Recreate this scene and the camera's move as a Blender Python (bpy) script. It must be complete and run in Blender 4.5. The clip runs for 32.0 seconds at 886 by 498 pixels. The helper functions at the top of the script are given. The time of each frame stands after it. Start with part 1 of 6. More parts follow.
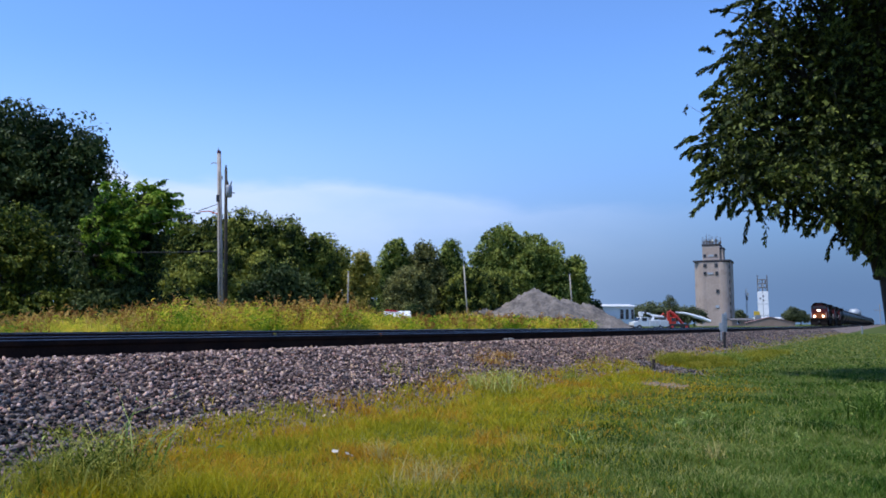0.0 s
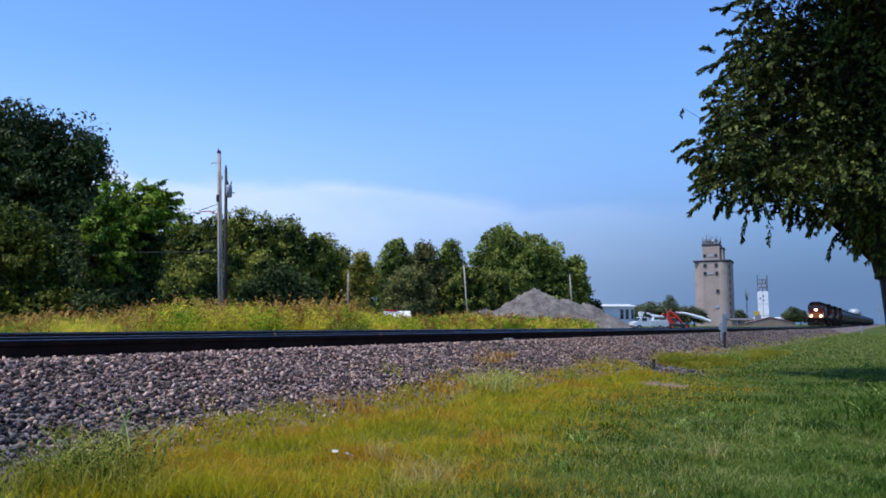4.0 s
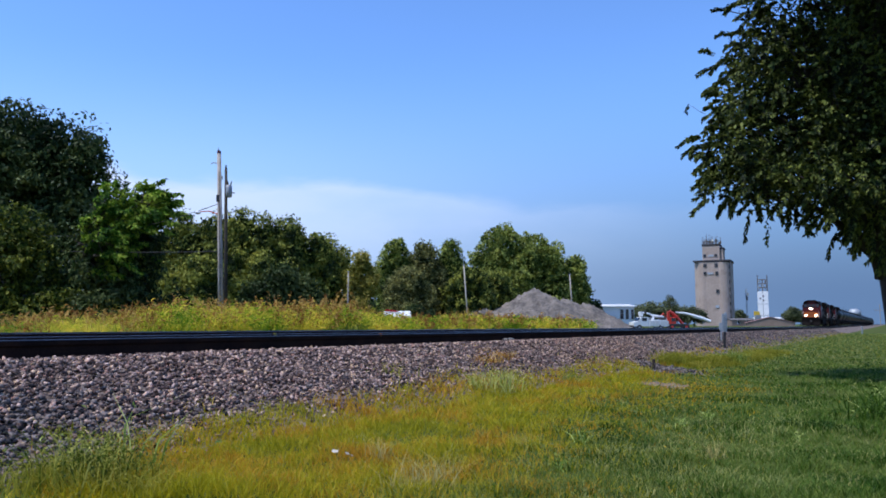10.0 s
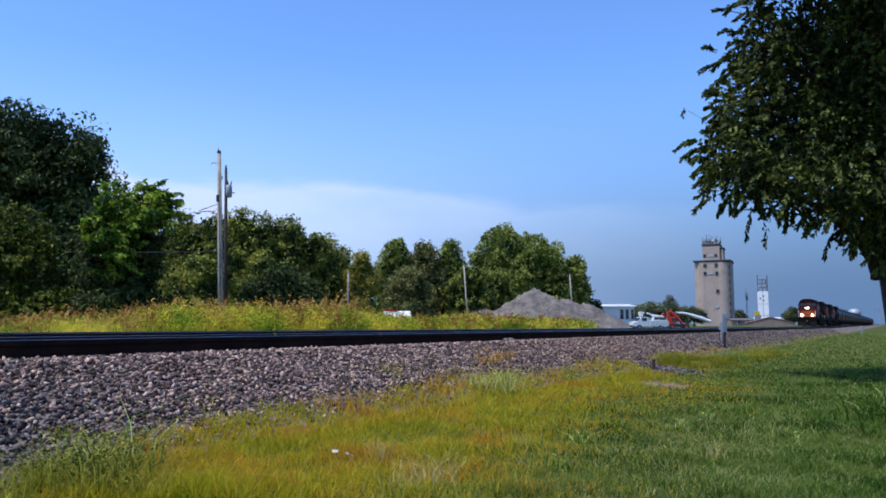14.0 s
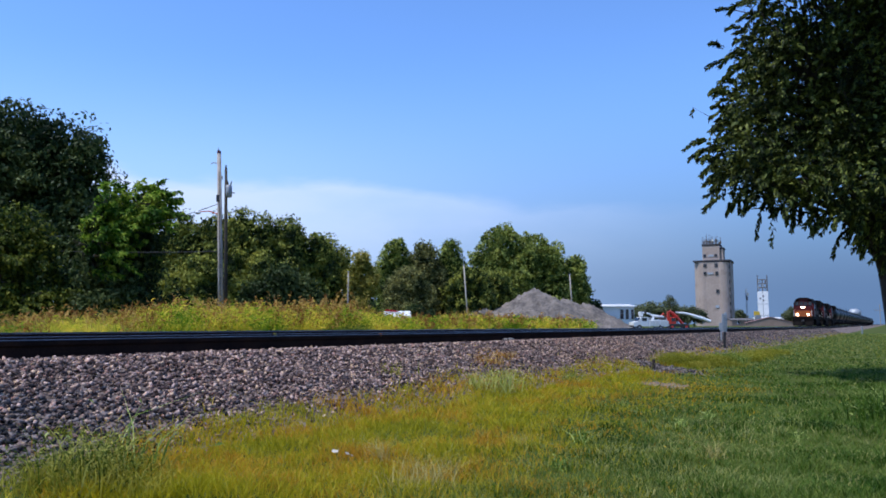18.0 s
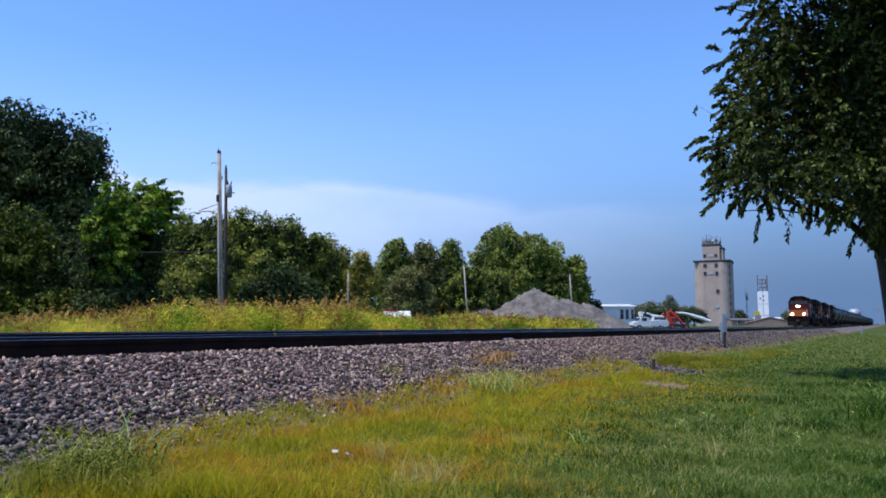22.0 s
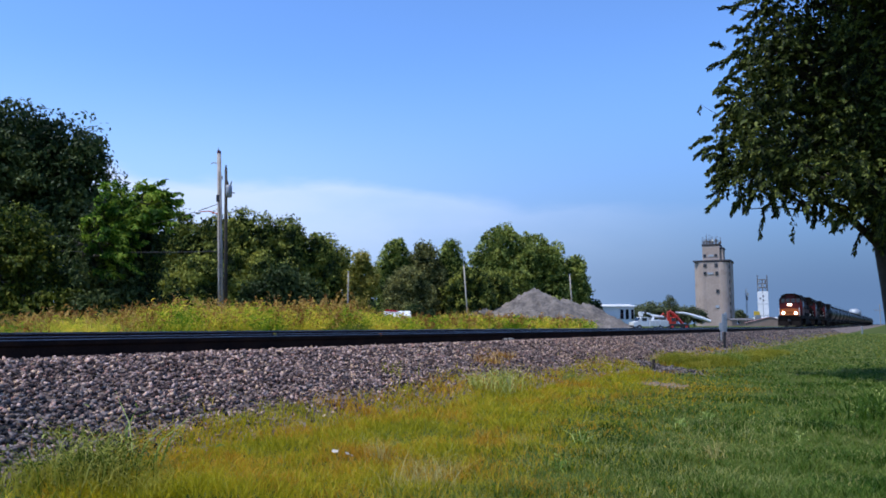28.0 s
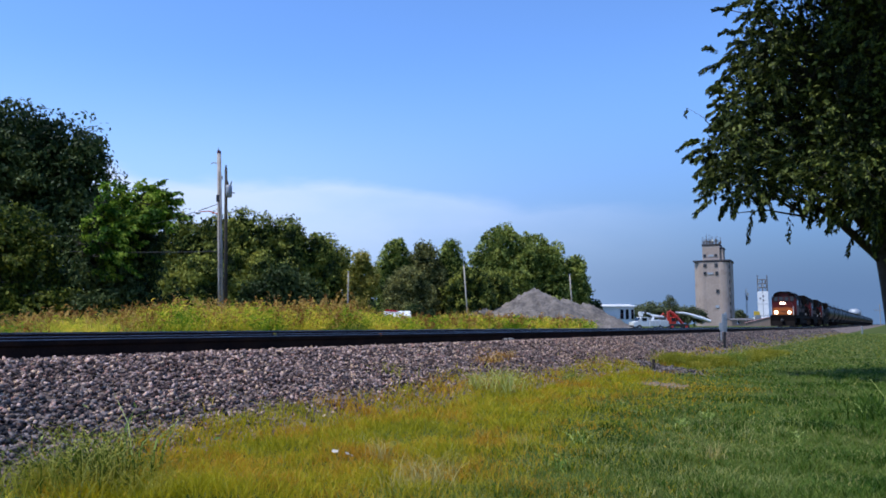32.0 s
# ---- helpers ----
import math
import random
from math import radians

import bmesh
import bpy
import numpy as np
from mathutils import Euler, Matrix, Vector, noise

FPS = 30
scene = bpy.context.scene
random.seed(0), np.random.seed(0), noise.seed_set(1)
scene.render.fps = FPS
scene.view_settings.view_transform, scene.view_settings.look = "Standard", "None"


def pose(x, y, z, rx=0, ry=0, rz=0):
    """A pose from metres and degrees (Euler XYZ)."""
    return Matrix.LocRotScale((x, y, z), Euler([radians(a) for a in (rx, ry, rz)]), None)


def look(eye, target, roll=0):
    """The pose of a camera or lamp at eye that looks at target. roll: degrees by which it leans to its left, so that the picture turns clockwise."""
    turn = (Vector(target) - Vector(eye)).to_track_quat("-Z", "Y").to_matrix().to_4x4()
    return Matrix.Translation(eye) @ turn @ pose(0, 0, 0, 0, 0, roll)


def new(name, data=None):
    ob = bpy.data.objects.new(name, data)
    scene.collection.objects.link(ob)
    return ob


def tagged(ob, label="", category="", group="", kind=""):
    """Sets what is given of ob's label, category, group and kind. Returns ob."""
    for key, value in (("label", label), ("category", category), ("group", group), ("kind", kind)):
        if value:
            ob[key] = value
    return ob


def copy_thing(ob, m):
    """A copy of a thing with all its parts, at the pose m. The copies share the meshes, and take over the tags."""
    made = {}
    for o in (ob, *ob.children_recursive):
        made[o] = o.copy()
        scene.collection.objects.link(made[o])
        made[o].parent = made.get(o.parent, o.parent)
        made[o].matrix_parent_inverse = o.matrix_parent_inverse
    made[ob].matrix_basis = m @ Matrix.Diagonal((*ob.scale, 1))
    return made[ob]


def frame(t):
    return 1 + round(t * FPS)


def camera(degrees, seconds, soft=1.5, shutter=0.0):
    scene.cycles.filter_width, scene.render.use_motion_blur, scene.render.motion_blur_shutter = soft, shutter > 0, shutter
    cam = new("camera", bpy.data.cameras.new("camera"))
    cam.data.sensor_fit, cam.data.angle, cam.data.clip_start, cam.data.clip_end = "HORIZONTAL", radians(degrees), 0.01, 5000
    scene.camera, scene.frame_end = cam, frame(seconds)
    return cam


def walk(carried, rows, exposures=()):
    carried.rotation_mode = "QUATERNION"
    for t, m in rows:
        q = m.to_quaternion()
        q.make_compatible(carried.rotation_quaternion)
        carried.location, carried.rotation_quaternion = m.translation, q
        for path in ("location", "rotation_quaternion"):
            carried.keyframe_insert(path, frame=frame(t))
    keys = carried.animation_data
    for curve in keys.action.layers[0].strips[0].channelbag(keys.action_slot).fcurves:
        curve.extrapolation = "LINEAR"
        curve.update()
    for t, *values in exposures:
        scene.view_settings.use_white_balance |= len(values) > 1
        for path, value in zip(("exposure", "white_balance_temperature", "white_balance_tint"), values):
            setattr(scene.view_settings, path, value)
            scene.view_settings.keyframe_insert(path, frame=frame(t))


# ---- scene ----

PHI = radians(30.0)
U = Vector((math.sin(PHI), math.cos(PHI), 0.0))       # along the railway, away from the camera
N = Vector((-math.cos(PHI), math.sin(PHI), 0.0))      # across the railway, to its far side
EYE = (0.0, 0.0, 0.98)
cam = camera(60.0, 32.0, soft=1.75)
STAND = look(EYE, (0.0, 100.0, 10.77), 0.0)
walk(cam, [(0.0, STAND), (32.0, STAND)], exposures=[(0.0, 0.25, 6050, 11), (32.0, 0.25, 6050, 11)])

# ---- sky and sun ----
SUN_WAY = Vector((-0.64, -0.28, 1.38)).normalized()   # towards the sun
sun_el = math.asin(SUN_WAY.z)
sun_az = math.atan2(SUN_WAY.x, SUN_WAY.y)
world = bpy.data.worlds.new("sky")
scene.world = world
world.use_nodes = True
wn, wl = world.node_tree.nodes, world.node_tree.links
wn.clear()
sky = wn.new("ShaderNodeTexSky")
sky.sky_type = "NISHITA"
sky.sun_disc = False
sky.sun_elevation, sky.sun_rotation = sun_el, sun_az
sky.altitude, sky.air_density, sky.dust_density, sky.ozone_density = 300, 1.0, 0.1, 5.0
coord = wn.new("ShaderNodeTexCoord")
stretch = wn.new("ShaderNodeMapping")
stretch.inputs["Scale"].default_value = (1.8, 1.8, 5.5)
cloud = wn.new("ShaderNodeTexNoise")
cloud.inputs["Scale"].default_value, cloud.inputs["Detail"].default_value = 1.3, 6.0
cloud_ramp = wn.new("ShaderNodeValToRGB")
cloud_ramp.color_ramp.elements[0].position, cloud_ramp.color_ramp.elements[1].position = 0.28, 0.52
split = wn.new("ShaderNodeSeparateXYZ")
band = wn.new("ShaderNodeValToRGB")                   # thin cloud lies low over the horizon
band.color_ramp.elements[0].position, band.color_ramp.elements[0].color = 0.05, (0.3, 0.3, 0.3, 1)
band.color_ramp.elements[1].position, band.color_ramp.elements[1].color = 0.170, (0, 0, 0, 1)
high = band.color_ramp.elements.new(0.152)
high.color = (0.78, 0.78, 0.78, 1)
amount = wn.new("ShaderNodeMath")
amount.operation = "MULTIPLY"
cloudy = wn.new("ShaderNodeMixRGB")
cloudy.inputs["Color2"].default_value = (4.25, 4.75, 6.1, 1)
back = wn.new("ShaderNodeBackground")
back.inputs["Strength"].default_value = 0.15
wout = wn.new("ShaderNodeOutputWorld")
wl.new(coord.outputs["Generated"], stretch.inputs["Vector"])
wl.new(stretch.outputs["Vector"], cloud.inputs["Vector"])
wl.new(cloud.outputs["Fac"], cloud_ramp.inputs["Fac"])
wl.new(coord.outputs["Generated"], split.inputs["Vector"])
ragged = wn.new("ShaderNodeTexNoise")                 # uneven upper edge of the cloud bank
ragged.inputs["Scale"].default_value, ragged.inputs["Detail"].default_value = 2.2, 8.0
wl.new(stretch.outputs["Vector"], ragged.inputs["Vector"])
lift = wn.new("ShaderNodeMath")
lift.operation = "MULTIPLY_ADD"
lift.inputs[1].default_value, lift.inputs[2].default_value = 0.11, -0.055
wl.new(ragged.outputs["Fac"], lift.inputs[0])
raised = wn.new("ShaderNodeMath")
wl.new(split.outputs["Z"], raised.inputs[0])
wl.new(lift.outputs["Value"], raised.inputs[1])
slope = wn.new("ShaderNodeMath")                    # the bank sinks away from the sun
slope.operation = "MULTIPLY_ADD"
slope.inputs[1].default_value = 0.075
wl.new(split.outputs["X"], slope.inputs[0])
wl.new(raised.outputs["Value"], slope.inputs[2])
wl.new(slope.outputs["Value"], band.inputs["Fac"])
wl.new(cloud_ramp.outputs["Color"], amount.inputs[0])
wl.new(band.outputs["Color"], amount.inputs[1])

# haze over the horizon: pale on the sun's side, slate blue away from it
towards = wn.new("ShaderNodeVectorMath")
towards.operation = "DOT_PRODUCT"
towards.inputs[1].default_value = (math.sin(sun_az), math.cos(sun_az), 0.0)
wl.new(coord.outputs["Generated"], towards.inputs[0])
shift = wn.new("ShaderNodeMapRange")
shift.inputs["From Min"].default_value, shift.inputs["From Max"].default_value = -0.80, 0.0
shift.interpolation_type = "SMOOTHSTEP"
wl.new(towards.outputs["Value"], shift.inputs["Value"])
haze = wn.new("ShaderNodeMixRGB")
haze.inputs["Color1"].default_value, haze.inputs["Color2"].default_value = (0.80, 1.34, 2.35, 1), (2.8, 3.8, 5.6, 1)
wl.new(shift.outputs["Result"], haze.inputs["Fac"])
low = wn.new("ShaderNodeMapRange")
low.inputs["From Min"].default_value, low.inputs["From Max"].default_value = 0.34, 0.03
low.interpolation_type = "SMOOTHSTEP"
wl.new(split.outputs["Z"], low.inputs["Value"])
hazy = wn.new("ShaderNodeMixRGB")
wl.new(low.outputs["Result"], hazy.inputs["Fac"])
deep = wn.new("ShaderNodeMixRGB")                     # clear, deep blue air overhead
deep.blend_type = "MULTIPLY"
deep.inputs["Fac"].default_value, deep.inputs["Color2"].default_value = 1.0, (0.93, 1.08, 1.30, 1)
wl.new(sky.outputs["Color"], deep.inputs["Color1"])
wl.new(deep.outputs["Color"], hazy.inputs["Color1"])
wl.new(haze.outputs["Color"], hazy.inputs["Color2"])
wl.new(hazy.outputs["Color"], cloudy.inputs["Color1"])
thin_out = wn.new("ShaderNodeMath")
thin_out.operation = "MULTIPLY"
wl.new(amount.outputs["Value"], thin_out.inputs[0])
wl.new(shift.outputs["Result"], thin_out.inputs[1])
wl.new(thin_out.outputs["Value"], cloudy.inputs["Fac"])
wl.new(cloudy.outputs["Color"], back.inputs["Color"])
wl.new(back.outputs["Background"], wout.inputs["Surface"])

sun_data = bpy.data.lights.new("sun", "SUN")
sun_data.energy, sun_data.angle, sun_data.color = 3.6, radians(0.53), (1.0, 0.95, 0.86)
sun = new("sun", sun_data)
sun.matrix_world = look(SUN_WAY * 50, (0, 0, 0))


# ---- materials ----
def surface(name, colours, scale=4.0, fine=40.0, rough=0.8, metal=0.0, bump=0.2, dist=0.02, island=0.0, piece=0.0, spec=0.4, spots=None):
    """Noise at two scales between colours; island and piece vary the brightness of loose pieces; spots: (colour, scale, threshold)."""
    m = bpy.data.materials.new(name)
    m.use_nodes = True
    n, l = m.node_tree.nodes, m.node_tree.links
    b = n["Principled BSDF"]
    b.inputs["Roughness"].default_value, b.inputs["Metallic"].default_value = rough, metal
    b.inputs["Specular IOR Level"].default_value = spec
    geo = n.new("ShaderNodeNewGeometry")
    tc = n.new("ShaderNodeTexCoord")
    big, small = n.new("ShaderNodeTexNoise"), n.new("ShaderNodeTexNoise")
    for tex, s in ((big, scale), (small, fine)):
        tex.inputs["Scale"].default_value, tex.inputs["Detail"].default_value = s, 5.0
        l.new(tc.outputs["Object"], tex.inputs["Vector"])
    add = n.new("ShaderNodeMath")
    add.operation = "MULTIPLY_ADD"
    add.inputs[1].default_value = 0.45
    l.new(small.outputs["Fac"], add.inputs[0])
    half = n.new("ShaderNodeMath")
    half.operation = "MULTIPLY"
    half.inputs[1].default_value = 0.55
    l.new(big.outputs["Fac"], half.inputs[0])
    l.new(half.outputs[0], add.inputs[2])
    ramp = n.new("ShaderNodeValToRGB")
    e = ramp.color_ramp.elements
    e[0].position, e[1].position = 0.36, 0.64
    e[0].color, e[1].color = (*colours[0], 1), (*colours[-1], 1)
    for i, c in enumerate(colours[1:-1]):
        e.new(0.36 + 0.28 * (i + 1) / (len(colours) - 1)).color = (*c, 1)
    fac = add.outputs[0]
    if island or piece:
        mix = n.new("ShaderNodeMath")
        mix.operation = "MULTIPLY_ADD"
        source = geo.outputs["Random Per Island"] if island else n.new("ShaderNodeObjectInfo").outputs["Random"]
        shift = n.new("ShaderNodeMath")
        shift.operation = "SUBTRACT"
        shift.inputs[1].default_value = 0.5
        l.new(source, shift.inputs[0])
        l.new(shift.outputs[0], mix.inputs[0])
        mix.inputs[1].default_value = island or piece
        l.new(fac, mix.inputs[2])
        fac = mix.outputs[0]
    l.new(fac, ramp.inputs["Fac"])
    colour = ramp.outputs["Color"]
    if spots:
        st, sr, sm = n.new("ShaderNodeTexNoise"), n.new("ShaderNodeValToRGB"), n.new("ShaderNodeMixRGB")
        st.inputs["Scale"].default_value, st.inputs["Detail"].default_value = spots[1], 4.0
        l.new(tc.outputs["Object"], st.inputs["Vector"])
        sr.color_ramp.elements[0].position, sr.color_ramp.elements[1].position = spots[2], spots[2] + 0.1
        l.new(st.outputs["Fac"], sr.inputs["Fac"])
        l.new(sr.outputs["Color"], sm.inputs["Fac"])
        l.new(colour, sm.inputs["Color1"])
        sm.inputs["Color2"].default_value = (*spots[0], 1)
        colour = sm.outputs["Color"]
    l.new(colour, b.inputs["Base Color"])
    if bump:
        bn = n.new("ShaderNodeBump")
        bn.inputs["Strength"].default_value, bn.inputs["Distance"].default_value = bump, dist
        l.new(add.outputs[0], bn.inputs["Height"])
        l.new(bn.outputs["Normal"], b.inputs["Normal"])
    return m


def leafy(name, colours, patch=0.5, island=0.5, thin=0.35, gloss=0.15, spread=0.3):
    """Leaves and blades: varied piece by piece and by patches of the place, with light coming through."""
    m = bpy.data.materials.new(name)
    m.use_nodes = True
    n, l = m.node_tree.nodes, m.node_tree.links
    n.clear()
    out = n.new("ShaderNodeOutputMaterial")
    geo = n.new("ShaderNodeNewGeometry")
    tex = n.new("ShaderNodeTexNoise")
    tex.inputs["Scale"].default_value, tex.inputs["Detail"].default_value = patch, 4.0
    l.new(geo.outputs["Position"], tex.inputs["Vector"])
    mix = n.new("ShaderNodeMath")
    mix.operation = "MULTIPLY_ADD"
    mix.inputs[1].default_value = island
    shift = n.new("ShaderNodeMath")
    shift.operation = "SUBTRACT"
    shift.inputs[1].default_value = 0.5
    l.new(geo.outputs["Random Per Island"], shift.inputs[0])
    wide = n.new("ShaderNodeMapRange")
    wide.clamp = False
    wide.inputs["From Min"].default_value, wide.inputs["From Max"].default_value = 0.5 - spread, 0.5 + spread
    l.new(tex.outputs["Fac"], wide.inputs["Value"])
    l.new(shift.outputs[0], mix.inputs[0])
    l.new(wide.outputs["Result"], mix.inputs[2])
    ramp = n.new("ShaderNodeValToRGB")
    e = ramp.color_ramp.elements
    e[0].position, e[1].position = 0.2, 0.8
    e[0].color, e[1].color = (*colours[0], 1), (*colours[-1], 1)
    for i, c in enumerate(colours[1:-1]):
        e.new(0.2 + 0.6 * (i + 1) / (len(colours) - 1)).color = (*c, 1)
    l.new(mix.outputs[0], ramp.inputs["Fac"])
    b = n.new("ShaderNodeBsdfPrincipled")
    b.inputs["Roughness"].default_value = 0.55
    b.inputs["Specular IOR Level"].default_value = gloss
    tr = n.new("ShaderNodeBsdfTranslucent")
    both = n.new("ShaderNodeMixShader")
    both.inputs[0].default_value = thin
    l.new(ramp.outputs["Color"], b.inputs["Base Color"])
    l.new(ramp.outputs["Color"], tr.inputs["Color"])
    l.new(b.outputs[0], both.inputs[1])
    l.new(tr.outputs[0], both.inputs[2])
    l.new(both.outputs[0], out.inputs["Surface"])
    return m


def glowing(name, colour, strength):
    m = bpy.data.materials.new(name)
    m.use_nodes = True
    b = m.node_tree.nodes["Principled BSDF"]
    b.inputs["Base Color"].default_value = (*colour, 1)
    b.inputs["Emission Color"].default_value = (*colour, 1)
    b.inputs["Emission Strength"].default_value = strength
    return m


M_soil = surface("soil_and_thatch", [(0.05, 0.06, 0.016), (0.075, 0.09, 0.02), (0.055, 0.10, 0.018)], 0.8, 30, 0.95, bump=0.5, spec=0.05)
M_bare = surface("bare_tan_soil", [(0.12, 0.09, 0.06), (0.19, 0.14, 0.10), (0.26, 0.19, 0.145)], 3.0, 40, 0.95, bump=0.6, spec=0.05)
M_bed = surface("ballast_bed", [(0.05, 0.038, 0.034), (0.165, 0.128, 0.112), (0.27, 0.212, 0.185)], 3.0, 45, 0.9, bump=0.9, dist=0.03, spec=0.1)
M_stone = surface("crushed_stone", [(0.09, 0.062, 0.056), (0.48, 0.235, 0.17), (0.27, 0.225, 0.225), (0.64, 0.42, 0.28), (0.42, 0.31, 0.175), (0.66, 0.45, 0.37), (0.47, 0.36, 0.34), (0.21, 0.15, 0.13)], 5, 60, 0.9, bump=0.5, dist=0.012, island=0.95, spec=0.1)
M_fines = surface("grey_ballast_fines", [(0.028, 0.026, 0.028), (0.085, 0.072, 0.074), (0.15, 0.125, 0.12), (0.12, 0.085, 0.07), (0.21, 0.178, 0.168)], 5, 60, 0.9, bump=0.4, dist=0.01, island=0.8, spec=0.1)
M_stone1 = surface("crushed_stone_single", [(0.06, 0.04, 0.035), (0.31, 0.17, 0.14), (0.18, 0.135, 0.125), (0.47, 0.29, 0.22), (0.54, 0.38, 0.31)], 5, 60, 0.85, bump=0.4, dist=0.01, piece=0.75, spec=0.1)
M_rail = surface("rusty_rail", [(0.012, 0.008, 0.007), (0.02, 0.012, 0.010), (0.032, 0.018, 0.013)], 3, 50, 0.9, bump=0.3, dist=0.003, spec=0.08)
M_shine = surface("polished_rail_top", [(0.06, 0.06, 0.066), (0.12, 0.12, 0.13)], 2, 30, 0.4, metal=1.0, bump=0.03, dist=0.001)
M_tie = surface("creosoted_tie", [(0.03, 0.022, 0.017), (0.07, 0.052, 0.04)], 4, 40, 0.9, bump=0.5)
M_pole = surface("weathered_pole_wood", [(0.20, 0.17, 0.14), (0.34, 0.30, 0.26), (0.42, 0.38, 0.34)], 2, 25, 0.9, bump=0.4)
M_polepale = surface("pale_pole_wood", [(0.35, 0.31, 0.25), (0.5, 0.46, 0.4)], 2, 25, 0.9, bump=0.4)
M_bark = surface("bark", [(0.022, 0.018, 0.013), (0.06, 0.048, 0.036)], 5, 30, 0.95, bump=0.8, dist=0.03)
M_concrete = surface("silo_concrete", [(0.335, 0.26, 0.215), (0.385, 0.305, 0.255), (0.435, 0.345, 0.29)], 0.12, 1.5, 0.9, bump=0.2, spots=((0.29, 0.225, 0.19), 0.2, 0.6))
M_concrete_dark = surface("stained_concrete", [(0.10, 0.09, 0.09), (0.16, 0.15, 0.15)], 0.3, 3, 0.9)
M_white = surface("white_sheet_metal", [(0.70, 0.71, 0.72), (0.82, 0.82, 0.82)], 0.6, 9, 0.5, bump=0.1)
M_roof = surface("pale_roof", [(0.55, 0.55, 0.55), (0.7, 0.7, 0.7)], 0.6, 9, 0.5, bump=0.1)
M_tan = surface("tan_wall", [(0.20, 0.145, 0.115), (0.26, 0.195, 0.155)], 0.6, 9, 0.85, bump=0.1)
M_pinkroof = surface("pinkish_roof", [(0.24, 0.13, 0.12), (0.32, 0.18, 0.165)], 0.6, 9, 0.8, bump=0.1)
M_red = surface("red_paint", [(0.42, 0.03, 0.02), (0.55, 0.05, 0.03)], 2, 20, 0.45, bump=0.05)
M_carred = surface("car_red", [(0.36, 0.012, 0.018), (0.46, 0.02, 0.026)], 2, 20, 0.4, bump=0.05)
M_grey = surface("grey_steel", [(0.25, 0.26, 0.27), (0.36, 0.37, 0.38)], 3, 30, 0.5, metal=0.4, bump=0.1)
M_slab = surface("dark_roof_edge", [(0.035, 0.034, 0.040), (0.065, 0.062, 0.066)], 0.5, 5, 0.9, bump=0.1)
M_oldyellow = surface("old_yellow_paint", [(0.16, 0.13, 0.02), (0.24, 0.19, 0.03)], 6, 60, 0.8, bump=0.1)
M_dark = surface("dark_steel", [(0.018, 0.018, 0.02), (0.045, 0.043, 0.042)], 3, 30, 0.6, metal=0.2, bump=0.1)
M_glass = surface("dark_glass", [(0.01, 0.012, 0.015), (0.02, 0.022, 0.026)], 1, 5, 0.08, bump=0.0, spec=0.6)
M_gravel = surface("pile_gravel", [(0.065, 0.056, 0.050), (0.14, 0.120, 0.104), (0.24, 0.205, 0.175)], 0.7, 4, 0.95, bump=0.8, dist=0.1)
M_sign = surface("galvanised_plate", [(0.30, 0.33, 0.36), (0.42, 0.45, 0.48)], 5, 60, 0.5, metal=0.3, bump=0.1)
M_yellow = surface("yellow_paint", [(0.6, 0.38, 0.03), (0.7, 0.46, 0.05)], 3, 20, 0.6, bump=0.1)
M_locored = surface("loco_red", [(0.052, 0.006, 0.007), (0.088, 0.011, 0.011)], 1.5, 12, 0.45, bump=0.05, spec=0.2)
M_locoorange = surface("loco_orange", [(0.19, 0.048, 0.007), (0.26, 0.075, 0.009)], 1.5, 12, 0.4, bump=0.05)
M_locodark = surface("loco_dark", [(0.004, 0.0036, 0.0036), (0.011, 0.009, 0.0085)], 1.5, 12, 0.7, bump=0.05, spec=0.03)
M_tank = surface("black_tank_paint", [(0.004, 0.006, 0.0066), (0.010, 0.012, 0.012)], 0.6, 9, 0.38, bump=0.05, spec=0.3)
M_lamp = glowing("headlight_glow", (1.0, 0.74, 0.5), 8.0)
M_litter = surface("white_paper", [(0.62, 0.52, 0.42), (0.74, 0.66, 0.56)], 9, 60, 0.8, bump=0.2)
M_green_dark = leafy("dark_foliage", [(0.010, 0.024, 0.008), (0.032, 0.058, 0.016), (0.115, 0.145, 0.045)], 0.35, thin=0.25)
M_green_bush = leafy("bush_foliage", [(0.013, 0.028, 0.006), (0.080, 0.115, 0.016), (0.36, 0.37, 0.07)], 0.8, 0.75, thin=0.26, spread=0.15)
M_green_olive = leafy("olive_foliage", [(0.016, 0.033, 0.005), (0.064, 0.095, 0.011), (0.22, 0.235, 0.03)], 0.5, 0.7, thin=0.3)
M_green_yellow = leafy("yellowing_foliage", [(0.14, 0.15, 0.025), (0.32, 0.31, 0.06), (0.55, 0.46, 0.12)], 0.8, 0.8, thin=0.5)
M_green_grey = leafy("greyish_foliage", [(0.045, 0.055, 0.020), (0.15, 0.155, 0.048), (0.36, 0.34, 0.11)], 0.5, 0.8, thin=0.34)
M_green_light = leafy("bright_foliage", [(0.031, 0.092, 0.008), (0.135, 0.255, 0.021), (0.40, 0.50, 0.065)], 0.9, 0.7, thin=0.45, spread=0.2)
M_green_far = leafy("woodland_foliage", [(0.040, 0.072, 0.013), (0.165, 0.215, 0.038), (0.44, 0.47, 0.11)], 0.4, 0.8, thin=0.38, spread=0.2)
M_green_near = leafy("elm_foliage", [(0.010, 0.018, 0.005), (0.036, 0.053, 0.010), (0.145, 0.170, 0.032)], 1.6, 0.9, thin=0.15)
# greyed and paled leaf colours: the haze of distance is painted in
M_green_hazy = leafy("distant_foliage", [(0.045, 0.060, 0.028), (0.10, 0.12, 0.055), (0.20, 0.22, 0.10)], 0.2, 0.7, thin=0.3)
